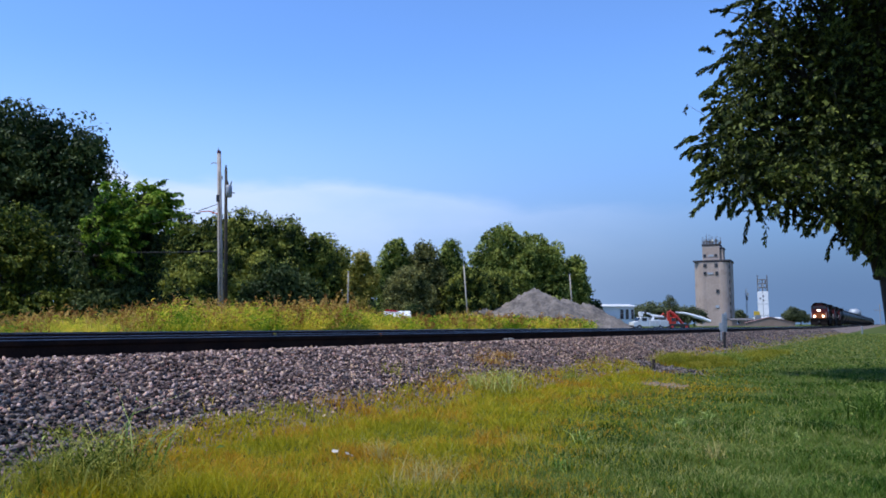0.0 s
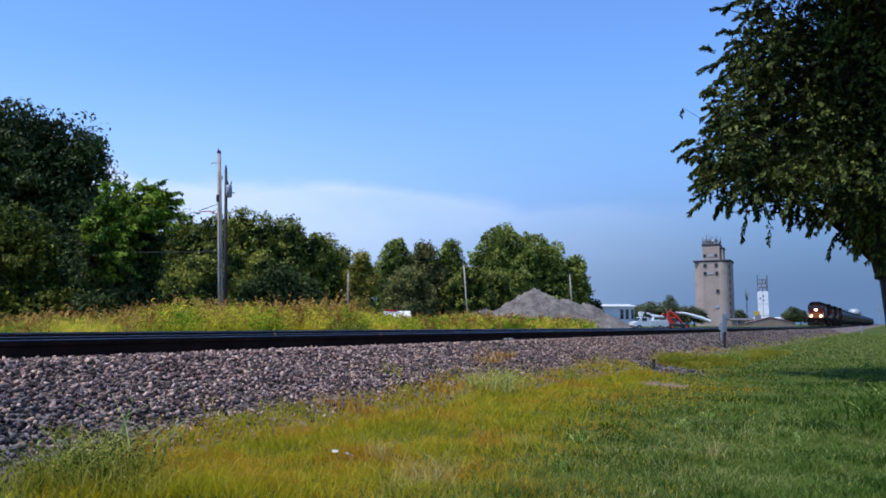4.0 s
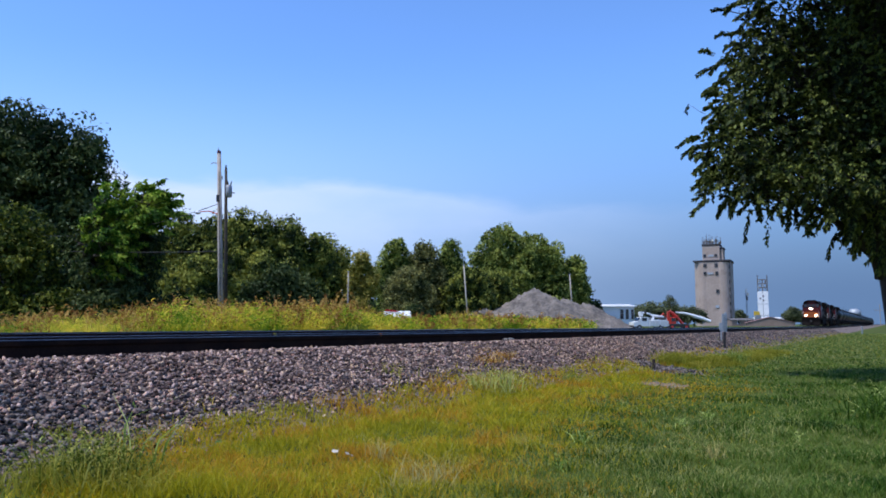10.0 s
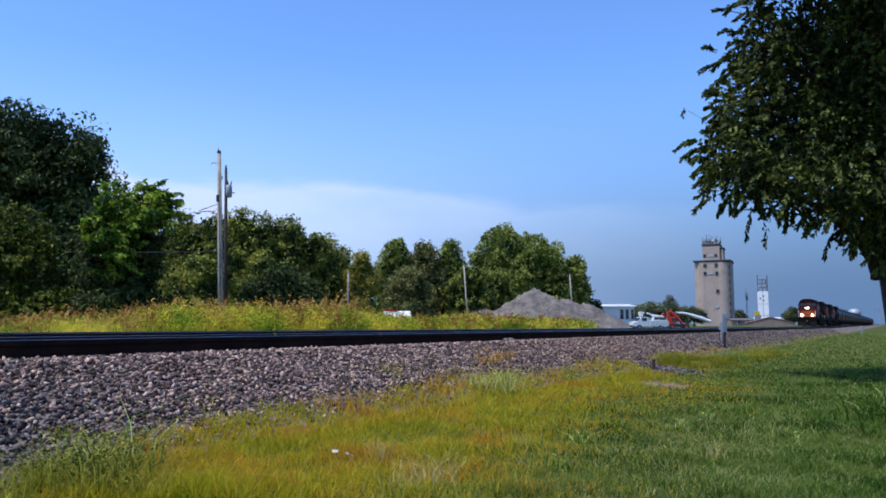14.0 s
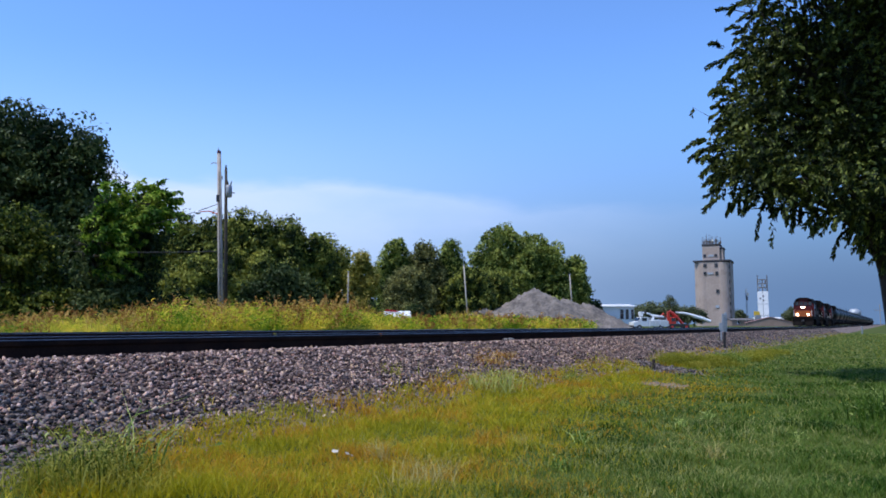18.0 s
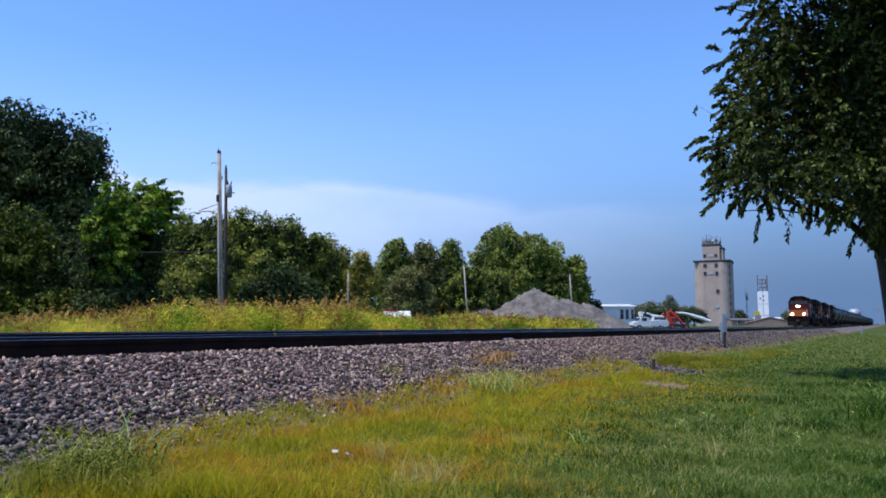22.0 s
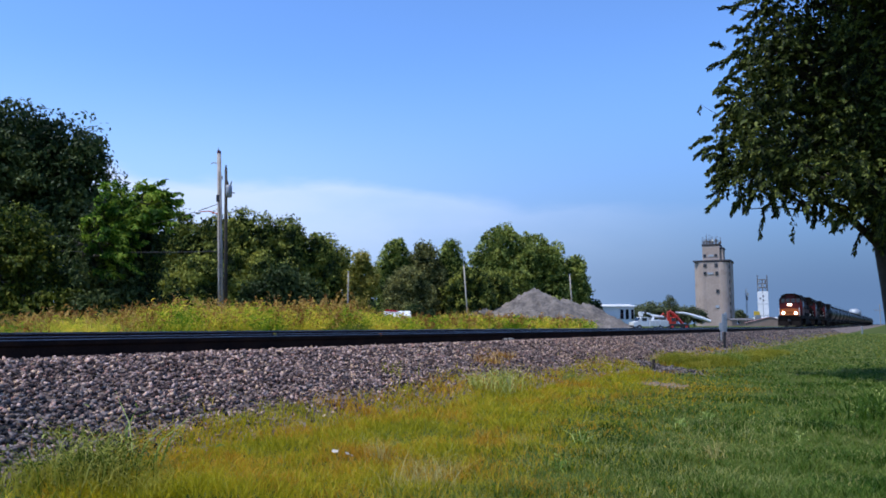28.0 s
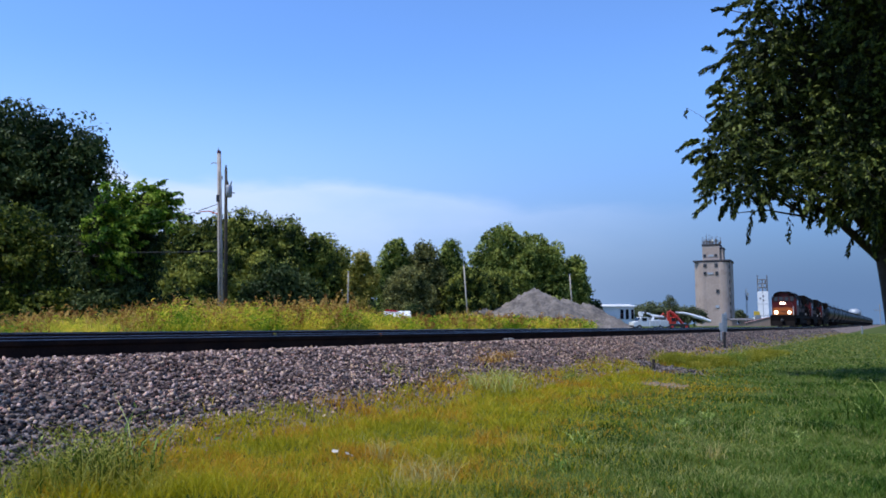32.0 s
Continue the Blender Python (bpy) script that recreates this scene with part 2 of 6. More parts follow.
M_grass_yellow = leafy("dry_yellow_grass", [(0.34, 0.31, 0.010), (0.42, 0.37, 0.012), (0.54, 0.42, 0.020), (0.52, 0.27, 0.02)], 1.3, 0.6, thin=0.45, spread=0.19)
M_grass_pale = leafy("pale_lawn_grass", [(0.13, 0.17, 0.025), (0.25, 0.28, 0.060), (0.40, 0.39, 0.13)], 2.2, 0.7, thin=0.4, spread=0.2)
M_grass_green = leafy("lawn_grass", [(0.028, 0.070, 0.006), (0.060, 0.122, 0.010), (0.108, 0.175, 0.020), (0.18, 0.235, 0.050)], 1.2, 0.5, thin=0.42, spread=0.22)
M_grass_tall = leafy("tall_meadow_grass", [(0.13, 0.24, 0.015), (0.46, 0.50, 0.03), (0.72, 0.58, 0.07)], 0.7, 0.75, thin=0.5, spread=0.15)
M_seed = leafy("rusty_seed_heads", [(0.25, 0.11, 0.028), (0.42, 0.21, 0.05), (0.62, 0.42, 0.12)], 0.4, 0.75, thin=0.45)
M_weed = leafy("weed_leaves", [(0.06, 0.10, 0.014), (0.18, 0.235, 0.028), (0.40, 0.41, 0.10)], 2.0, 0.6)
M_weed_foot = leafy("foot_weed_leaves", [(0.055, 0.085, 0.008), (0.17, 0.20, 0.018), (0.46, 0.44, 0.10)], 3.0, 0.9, thin=0.42)
M_weed_yellow = leafy("yellow_weeds", [(0.15, 0.17, 0.013), (0.28, 0.275, 0.022), (0.40, 0.35, 0.05)], 1.5, 0.5, thin=0.4)
M_tuft = leafy("pale_tuft_grass", [(0.09, 0.16, 0.022), (0.24, 0.34, 0.055), (0.52, 0.58, 0.18)], 2.0, 0.8, thin=0.45)
M_tuft_yellow = leafy("yellowed_tuft_grass", [(0.30, 0.33, 0.05), (0.55, 0.55, 0.14), (0.75, 0.72, 0.28)], 2.0, 0.7, thin=0.45)
M_flower = leafy("orange_flowers", [(0.50, 0.22, 0.008), (0.62, 0.36, 0.012), (0.66, 0.48, 0.02)], 2.0, 0.6)


# ---- building blocks ----
class Geo:
    """Collects corners and faces of one mesh."""

    def __init__(self):
        self.v, self.f = [], []

    def add(self, verts, faces):
        k = len(self.v)
        self.v.extend(tuple(p) for p in verts)
        self.f.extend(tuple(i + k for i in face) for face in faces)
        return self

    def box(self, c, s, b=0.0, m=None):
        """A box with centre c and size s; b: width of its chamfered edges."""
        hx, hy, hz = s[0] / 2, s[1] / 2, s[2] / 2
        if b <= 0:
            pts = [(x * hx, y * hy, z * hz) for x in (-1, 1) for y in (-1, 1) for z in (-1, 1)]
            faces = [(0, 1, 3, 2), (4, 6, 7, 5), (0, 4, 5, 1), (2, 3, 7, 6), (0, 2, 6, 4), (1, 5, 7, 3)]
        else:
            b = min(b, hx * 0.9, hy * 0.9, hz * 0.9)
            bm = bmesh.new()
            for x in (-1, 1):
                for y in (-1, 1):
                    for z in (-1, 1):
                        bm.verts.new((x * (hx - b), y * (hy - b), z * hz))
                        bm.verts.new((x * (hx - b), y * hy, z * (hz - b)))
                        bm.verts.new((x * hx, y * (hy - b), z * (hz - b)))
            bmesh.ops.convex_hull(bm, input=bm.verts)
            bm.verts.index_update()
            pts = [tuple(p.co) for p in bm.verts]
            faces = [tuple(q.index for q in f.verts) for f in bm.faces]
            bm.free()
        mm = m or Matrix()
        return self.add([mm @ (Vector(p) + Vector(c)) for p in pts], faces)

    def tube(self, pts, radii, n=10, caps=True):
        pts = [Vector(p) for p in pts]
        rings = []
        for i, p in enumerate(pts):
            d = (pts[min(i + 1, len(pts) - 1)] - pts[max(i - 1, 0)]).normalized()
            a = d.orthogonal().normalized() if abs(d.z) < 0.99 else Vector((1, 0, 0))
            a = (Vector((0, 0, 1)).cross(d)).normalized() if abs(d.z) < 0.99 else a
            c = d.cross(a)
            rings.append([p + (a * math.cos(q) + c * math.sin(q)) * radii[i] for q in (2 * math.pi * j / n for j in range(n))])
        verts = [p for r in rings for p in r]
        faces = [(i * n + j, i * n + (j + 1) % n, (i + 1) * n + (j + 1) % n, (i + 1) * n + j) for i in range(len(pts) - 1) for j in range(n)]
        if caps:
            faces += [tuple(reversed(range(n))), tuple(range((len(pts) - 1) * n, len(pts) * n))]
        return self.add(verts, faces)

    def cyl(self, p0, p1, r0, r1=None, n=12):
        return self.tube([p0, p1], [r0, r0 if r1 is None else r1], n)

    def prism(self, outline, axis, a, b):
        """An outline in the two other axes, drawn out along axis from a to b."""
        def place(p, w):
            return {"x": (w, p[0], p[1]), "y": (p[0], w, p[1]), "z": (p[0], p[1], w)}[axis]
        n = len(outline)
        verts = [place(p, a) for p in outline] + [place(p, b) for p in outline]
        faces = [(i, (i + 1) % n, n + (i + 1) % n, n + i) for i in range(n)] + [tuple(range(n)), tuple(range(n, 2 * n))]
        return self.add(verts, faces)

    def ball(self, c, r, n=10, squash=(1, 1, 1)):
        pts, rings = [], n // 2 + 1
        for i in range(rings):
            a = math.pi * i / (rings - 1)
            pts += [(c[0] + r * squash[0] * math.sin(a) * math.cos(2 * math.pi * j / n), c[1] + r * squash[1] * math.sin(a) * math.sin(2 * math.pi * j / n),
                     c[2] + r * squash[2] * math.cos(a)) for j in range(n)]
        return self.add(pts, [(i * n + j, (i + 1) * n + j, (i + 1) * n + (j + 1) % n, i * n + (j + 1) % n) for i in range(rings - 1) for j in range(n)])

    def mesh(self, name, smooth=False):
        me = bpy.data.meshes.new(name)
        me.from_pydata(self.v, [], self.f)
        me.validate()
        bm = bmesh.new()
        bm.from_mesh(me)
        bmesh.ops.recalc_face_normals(bm, faces=bm.faces)
        bm.to_mesh(me)
        bm.free()
        if smooth:
            me.polygons.foreach_set("use_smooth", [True] * len(me.polygons))
        return me


def array_mesh(name, verts, faces, smooth=False):
    """A mesh from number arrays; every face has as many corners as faces has columns."""
    me = bpy.data.meshes.new(name)
    k, w = faces.shape
    me.vertices.add(len(verts))
    me.vertices.foreach_set("co", np.ascontiguousarray(verts, dtype=np.float32).ravel())
    me.loops.add(k * w)
    me.loops.foreach_set("vertex_index", np.ascontiguousarray(faces, dtype=np.int32).ravel())
    me.polygons.add(k)
    me.polygons.foreach_set("loop_start", np.arange(0, k * w, w, dtype=np.int32))
    me.update(calc_edges=True)
    if smooth:
        me.polygons.foreach_set("use_smooth", [True] * k)
    return me


def part(name, geo, material, parent=None, label="", smooth=False, m=None):
    """One mesh object under a thing or part."""
    me = geo.mesh(name, smooth) if isinstance(geo, Geo) else geo
    if not me.materials:
        me.materials.append(material)
    ob = new(name, me)
    if parent:
        ob.parent = parent
    if m:
        ob.matrix_basis = m
    if label:
        ob["label"] = label
    return ob


def thing(name, m, label, category, group="", kind=""):
    ob = new(name)
    ob.empty_display_size = 0.3
    ob.matrix_basis = m
    return tagged(ob, label, category, group, kind)


def on_line(s, d, z=0.0):
    """The place s metres along and d metres across the railway."""
    return U * s + N * d + Vector((0, 0, z))


# ---- ground ----
def drop(s):
    """How far the railway has sunk, s metres along it: it runs gently downhill and then level."""
    return 0.0022 * np.clip(np.asarray(s, dtype=float) - 5.0, 0.0, 110.0)


def beside(d):
    """How much of the railway's fall the ground shares, d metres across it."""
    return np.interp(d, [-90, -40, 15, 24], [0, 1, 1, 0])


def ground_height(d):
    return np.interp(d, [-4000, -30, -2, 2.5, 3.9, 4.8, 6.0, 17.5, 20, 60, 4000], [-0.3, -0.05, 0.0, 0.06, 0.10, 0.10, 0.1, 0.1, 0.1, 0.1, 0.1])


def build_ground():
    s = np.concatenate([np.linspace(-2500, -60, 12), np.linspace(-50, 0, 14), np.linspace(0.5, 30, 90), np.linspace(32, 120, 50), np.geomspace(130, 4200, 30)])
    d = np.concatenate([-np.geomspace(3500, 30, 12), np.linspace(-28, -6, 18), np.linspace(-5.7, 8, 60), np.linspace(9, 40, 24), np.geomspace(45, 4000, 16)])
    S, D = np.meshgrid(s, d, indexing="ij")
    Z = ground_height(D) - drop(S) * beside(D)
    lumps = 0.022 * np.sin(S * 1.7 + 0.6 * np.sin(D * 1.3)) * np.sin(D * 1.1 + 0.8) + 0.02 * np.sin(S * 4.1 + D * 2.7)
    Z = Z + lumps * ((D < 3.3) & (np.abs(S) < 28))
    X, Y = S * U.x + D * N.x, S * U.y + D * N.y
    verts = np.stack([X, Y, Z], -1).reshape(-1, 3)
    a, b = len(s), len(d)
    i = (np.arange(a - 1)[:, None] * b + np.arange(b - 1)[None, :]).ravel()
    me = array_mesh("ground", verts, np.stack([i, i + b, i + b + 1, i + 1], -1), True)
    return tagged(part("ground", me, M_soil), "flat dry ground of soil and thatch beside the railway", "ground", kind="structure")


def ground_at(x, y):
    """Height of the lawn at places given by arrays of x and y."""
    S, D = x * U.x + y * U.y, x * N.x + y * N.y
    lumps = 0.022 * np.sin(S * 1.7 + 0.6 * np.sin(D * 1.3)) * np.sin(D * 1.1 + 0.8) + 0.02 * np.sin(S * 4.1 + D * 2.7)
    return ground_height(D) - drop(S) * beside(D) + lumps * ((D < 3.3) & (np.abs(S) < 28))


BED = [(3.9, 0.05), (4.3, 0.12), (4.8, 0.25), (5.3, 0.46), (5.85, 0.665), (6.2, 0.675), (8.3, 0.68), (8.9, 0.60), (9.9, 0.60), (10.6, 0.71), (13.3, 0.71), (14.3, 0.4), (15.5, 0.05)]


def bed_height(d):
    return np.interp(d, [p[0] for p in BED], [p[1] for p in BED])


def build_bed():
    s = np.concatenate([np.linspace(-60, -2, 20), np.linspace(-1, 40, 160), np.linspace(41, 120, 80), np.geomspace(125, 1600, 30)])
    d = np.array([p[0] for p in BED])
    S, D = np.meshgrid(s, d, indexing="ij")
    Z = bed_height(D) - drop(S) - 0.012 + 0.004 * np.sin(S * 5.3 + D * 7)
    verts = np.stack([S * U.x + D * N.x, S * U.y + D * N.y, Z], -1).reshape(-1, 3)
    a, b = len(s), len(d)
    i = (np.arange(a - 1)[:, None] * b + np.arange(b - 1)[None, :]).ravel()
    me = array_mesh("ballast_bed", verts, np.stack([i, i + b, i + b + 1, i + 1], -1), True)
    return tagged(part("ballast_bed", me, M_bed), "grey and pinkish crushed stone ballast bank under the railway", "ballast", kind="structure")


RAIL_TOP = 0.846
NEAR, FAR = 7.15, 11.91           # centres of the two tracks across the railway


def rail_outline():
    half = [(0.072, -0.186), (0.072, -0.176), (0.022, -0.160), (0.010, -0.145), (0.009, -0.065), (0.018, -0.055), (0.035, -0.048), (0.036, -0.020), (0.033, -0.008), (0.026, -0.003)]
    return half + [(-x, z) for x, z in reversed(half)]


def head_outline():
    """The polished skin over the rail's head, wrapped round its worn corners."""
    half = [(0.0362, -0.009), (0.035, -0.006), (0.032, -0.003), (0.026, -0.001), (0.012, 0.0)]
    inner = [(0.030, -0.009), (0.024, -0.006)]
    return half + [(-x, z) for x, z in reversed(half)] + [(-x, z) for x, z in inner] + list(reversed(inner))


def drawn_along(outline, stations):
    """An outline across the track drawn along it, following its fall."""
    g, n = Geo(), len(outline)
    verts = [(x, y, z - float(drop(x))) for x in stations for y, z in outline]
    faces = [(i * n + j, i * n + (j + 1) % n, (i + 1) * n + (j + 1) % n, (i + 1) * n + j) for i in range(len(stations) - 1) for j in range(n)]
    return g.add(verts, faces + [tuple(range(n)), tuple(range((len(stations) - 1) * n, len(stations) * n))])


def build_track(name, centre, s0, s1, ties, label):
    track = thing(name, Matrix.Translation(on_line(0, centre, RAIL_TOP)) @ pose(0, 0, 0, 0, 0, 90 - math.degrees(PHI)), label, "railway track", kind="structure")
    for side in (-0.7525, 0.7525):
        rail = part("rail", drawn_along([(y + side, z) for y, z in rail_outline()], [s0, 5.0, 115.0, s1]), M_rail, track, "dark rusty steel rail")
        part("running_surface", drawn_along([(y + side, z) for y, z in head_outline()], [s0, 5.0, 115.0, s1]), M_shine, rail, "polished steel running surface")
    tie = Geo().box((0, 0, -0.275), (0.22, 2.6, 0.18), 0.012).mesh("tie")
    plate = Geo().box((0, 0, -0.188), (0.19, 0.36, 0.016), 0.004).mesh("tie_plate")
    for k in range(ties):
        t = part("tie", tie, M_tie, track, m=pose(-2.0 + k * 0.5, random.uniform(-0.03, 0.03), random.uniform(-0.006, 0.002) - float(drop(-2.0 + k * 0.5)), 0, 0, random.uniform(-1, 1)))
        if k < 60:
            for side in (-0.7525, 0.7525):
                part("tie_plate", plate, M_rail, t, m=pose(0, side, 0))
    return track


# ---- plants ----
def blades(rng, base, height, width, lean=0.4, bend=0.5):
    """Grass blades as bent triangles on two segments: base (n,3), height and width (n,)."""
    n = len(base)
    az = rng.uniform(0, 2 * np.pi, n)
    side = np.stack([np.cos(az), np.sin(az), np.zeros(n)], -1) * (width / 2)[:, None]
    la = rng.uniform(0, 2 * np.pi, n)
    out = np.stack([np.cos(la), np.sin(la), np.zeros(n)], -1) * (height * lean * rng.uniform(0.1, 1, n))[:, None]
    up = np.array([0, 0, 1.0])
    mid = base + out * 0.4 + up * (height * 0.55)[:, None]
    tip = base + out * (1 + bend * rng.uniform(0, 1, n))[:, None] + up * (height * rng.uniform(0.75, 1.0, n))[:, None]
    verts = np.stack([base - side, base + side, mid + side * 0.7, mid - side * 0.7, tip], 1).reshape(-1, 3)
    k = np.arange(n)[:, None] * 5
    faces = np.concatenate([k + np.array([[0, 1, 2]]), k + np.array([[0, 2, 3]]), k + np.array([[3, 2, 4]])])
    return verts, faces


def leaves(rng, at, size, droop=0.3, narrow=0.5, flat=0.7, out=None):
    """Pointed, folded leaves at places at (n,3); flat: how far their faces turn up."""
    n = len(at)
    face = rng.normal(size=(n, 3)) * 0.65
    face[:, 2] += flat
    if out is not None:
        face += out * 0.55
    face /= np.linalg.norm(face, axis=1)[:, None]
    d = rng.normal(size=(n, 3))
    d[:, 2] -= droop * 2
    d -= face * (d * face).sum(1)[:, None]
    d /= np.linalg.norm(d, axis=1)[:, None]
    s = np.cross(d, face)
    L = (size * rng.uniform(0.6, 1.25, n))[:, None]
    fold = face * L * 0.10
    a, b = at - d * L * 0.5, at + d * L * 0.5 - face * L * 0.12
    verts = np.stack([a, at + s * L * narrow * 0.5 + fold, b, at - s * L * narrow * 0.5 + fold], 1).reshape(-1, 3)
    k = np.arange(n)[:, None] * 4
    return verts, np.concatenate([k + np.array([[0, 1, 2]]), k + np.array([[0, 2, 3]])])


def leaves_along(rng, at, along, size, narrow=0.42, droop=0.25, flat=0.5):
    """Leaves set to either side of twigs: places at (n,3) and the twig's way there (n,3)."""
    n = len(at)
    face = rng.normal(size=(n, 3)) * 0.45
    face[:, 2] += flat
    side = np.cross(along, face)
    side /= np.linalg.norm(side, axis=1)[:, None] + 1e-9
    d = along * 0.75 + side * (np.where(rng.uniform(0, 1, n) < 0.5, 1.0, -1.0) * rng.uniform(0.3, 1.0, n))[:, None]
    d[:, 2] -= droop
    d /= np.linalg.norm(d, axis=1)[:, None]
    face -= d * (face * d).sum(1)[:, None]
    face /= np.linalg.norm(face, axis=1)[:, None] + 1e-9
    s = np.cross(d, face)
    L = (size * rng.uniform(0.6, 1.25, n))[:, None]
    fold = face * L * 0.10
    b = at + d * L - face * L * 0.15
    mid = at + d * L * 0.45
    verts = np.stack([at, mid + s * L * narrow * 0.5 + fold, b, mid - s * L * narrow * 0.5 + fold], 1).reshape(-1, 3)
    k = np.arange(n)[:, None] * 4
    return verts, np.concatenate([k + np.array([[0, 1, 2]]), k + np.array([[0, 2, 3]])])


def fronds(rng, starts, ways, lengths, sag, each):
    """Arching twigs: places and ways of their leaves. starts, ways (n,3); sag: how far the end drops, as a share of the length."""
    n = len(starts)
    s = rng.uniform(0.12, 1, (n, each)) ** 0.8
    s[:, 0] = 1.0
    L = lengths[:, None, None]
    at = starts[:, None, :] + ways[:, None, :] * L * s[..., None]
    at[..., 2] -= sag * lengths[:, None] * s ** 2
    along = np.repeat(ways[:, None, :], each, 1).copy()
    along[..., 2] -= 2 * sag * s
    along /= np.linalg.norm(along, axis=2)[..., None]
    at = at + rng.normal(size=at.shape) * 0.02 * L
    return at.reshape(-1, 3), along.reshape(-1, 3)


def crown_points(rng, lobes, n, clump=0.55):
    """Places of leaves: domed clumps spread over the lobes (x, y, z, rx, ry, rz), mostly on their skin."""
    vol = np.array([l[3] * l[4] + l[4] * l[5] + l[3] * l[5] for l in lobes])
    per = np.maximum((n * vol / vol.sum()).astype(int), 30)
    out, ways = [], []
    for l, k in zip(lobes, per):
        c = max(int(k / 30), 4)
        w = rng.normal(size=(c, 3))
        w /= np.linalg.norm(w, axis=1)[:, None]
        w[:, 2] = np.where(w[:, 2] < -0.6, -w[:, 2], w[:, 2])
        r = 1 - rng.uniform(0, 1, c) ** 2.2 * 0.5 + rng.normal(size=c) * 0.09
        centre = np.array(l[:3]) + w * r[:, None] * (np.array(l[3:]) - clump * 0.7)
        big = clump * rng.uniform(0.5, 2.1, c)
        pick = rng.integers(0, c, k)
        q = rng.normal(size=(k, 3)) + w[pick] * 0.5
        q /= np.linalg.norm(q, axis=1)[:, None]
        q[:, 2] = np.where(q[:, 2] < -0.6, -q[:, 2] * 0.6, q[:, 2])
        out.append(centre[pick] + q * (big[pick] * rng.uniform(0.55, 1.12, k))[:, None] * np.array([1, 1, 0.95]))
        ways.append(q)
    return np.concatenate(out), np.concatenate(ways)


def tree(name, x, y, z, lobes, n, size, material, label, category="tree", trunk=0.25, seed=1, clump=0.55, fill=0.12):
    """A standing tree or bush: tapered trunk, limbs into the lobes and a crown of leaves. Lobes are relative to the foot."""
    rng = np.random.default_rng(seed)
    top = thing(name, pose(x, y, z), label, category)
    high = max(l[2] for l in lobes)
    g = Geo()
    bend = [(rng.normal() * 0.15 * i, rng.normal() * 0.15 * i, high * 0.85 * i / 5) for i in range(6)]
    g.tube(bend, [trunk * (1.25 if i == 0 else 1 - 0.15 * i) for i in range(6)], 10)
    part("trunk", g, M_bark, top, smooth=True)
    for l in lobes:
        a = Vector(bend[2 if l[2] < high * 0.6 else 3])
        b = Vector(l[:3])
        mid = (a + b) / 2 + Vector((rng.normal() * 0.3, rng.normal() * 0.3, 0.3))
        part("limb", Geo().tube([a, mid, b], [trunk * 0.5, trunk * 0.35, trunk * 0.12], 7), M_bark, top, smooth=True)
    pts, ways = crown_points(rng, lobes, n, clump)
    pts[:, 2] = np.maximum(pts[:, 2], 0.15)
    v, f = leaves(rng, pts, size, flat=0.25, out=ways * 1.7)
    if fill:
        # broad leaves added deep inside the lobes to block light and darken the core
        k = int(n * fill)
        row = np.array(lobes)[rng.integers(0, len(lobes), k)]
        q = rng.normal(size=(k, 3))
        q /= np.linalg.norm(q, axis=1)[:, None]
        deep = row[:, :3] + q * row[:, 3:] * (rng.uniform(0.1, 0.72, k))[:, None]
        deep[:, 2] = np.maximum(deep[:, 2], 0.15)
        v2, f2 = leaves(rng, deep, size * 2.0, flat=0.25, narrow=0.7)
        v, f = np.concatenate([v, v2]), np.concatenate([f, f2 + len(v)])
    part("crown", array_mesh("crown", v, f), material, top)
    return top


# ---- the place ----
build_ground()
build_bed()
near_track = build_track("near_track", NEAR, -60.0, 1600.0, 110, "railway track with dark rusty rails on wooden ties")
far_track = build_track("far_track", FAR, -60.0, 1600.0, 60, "second railway track that carries the freight train")


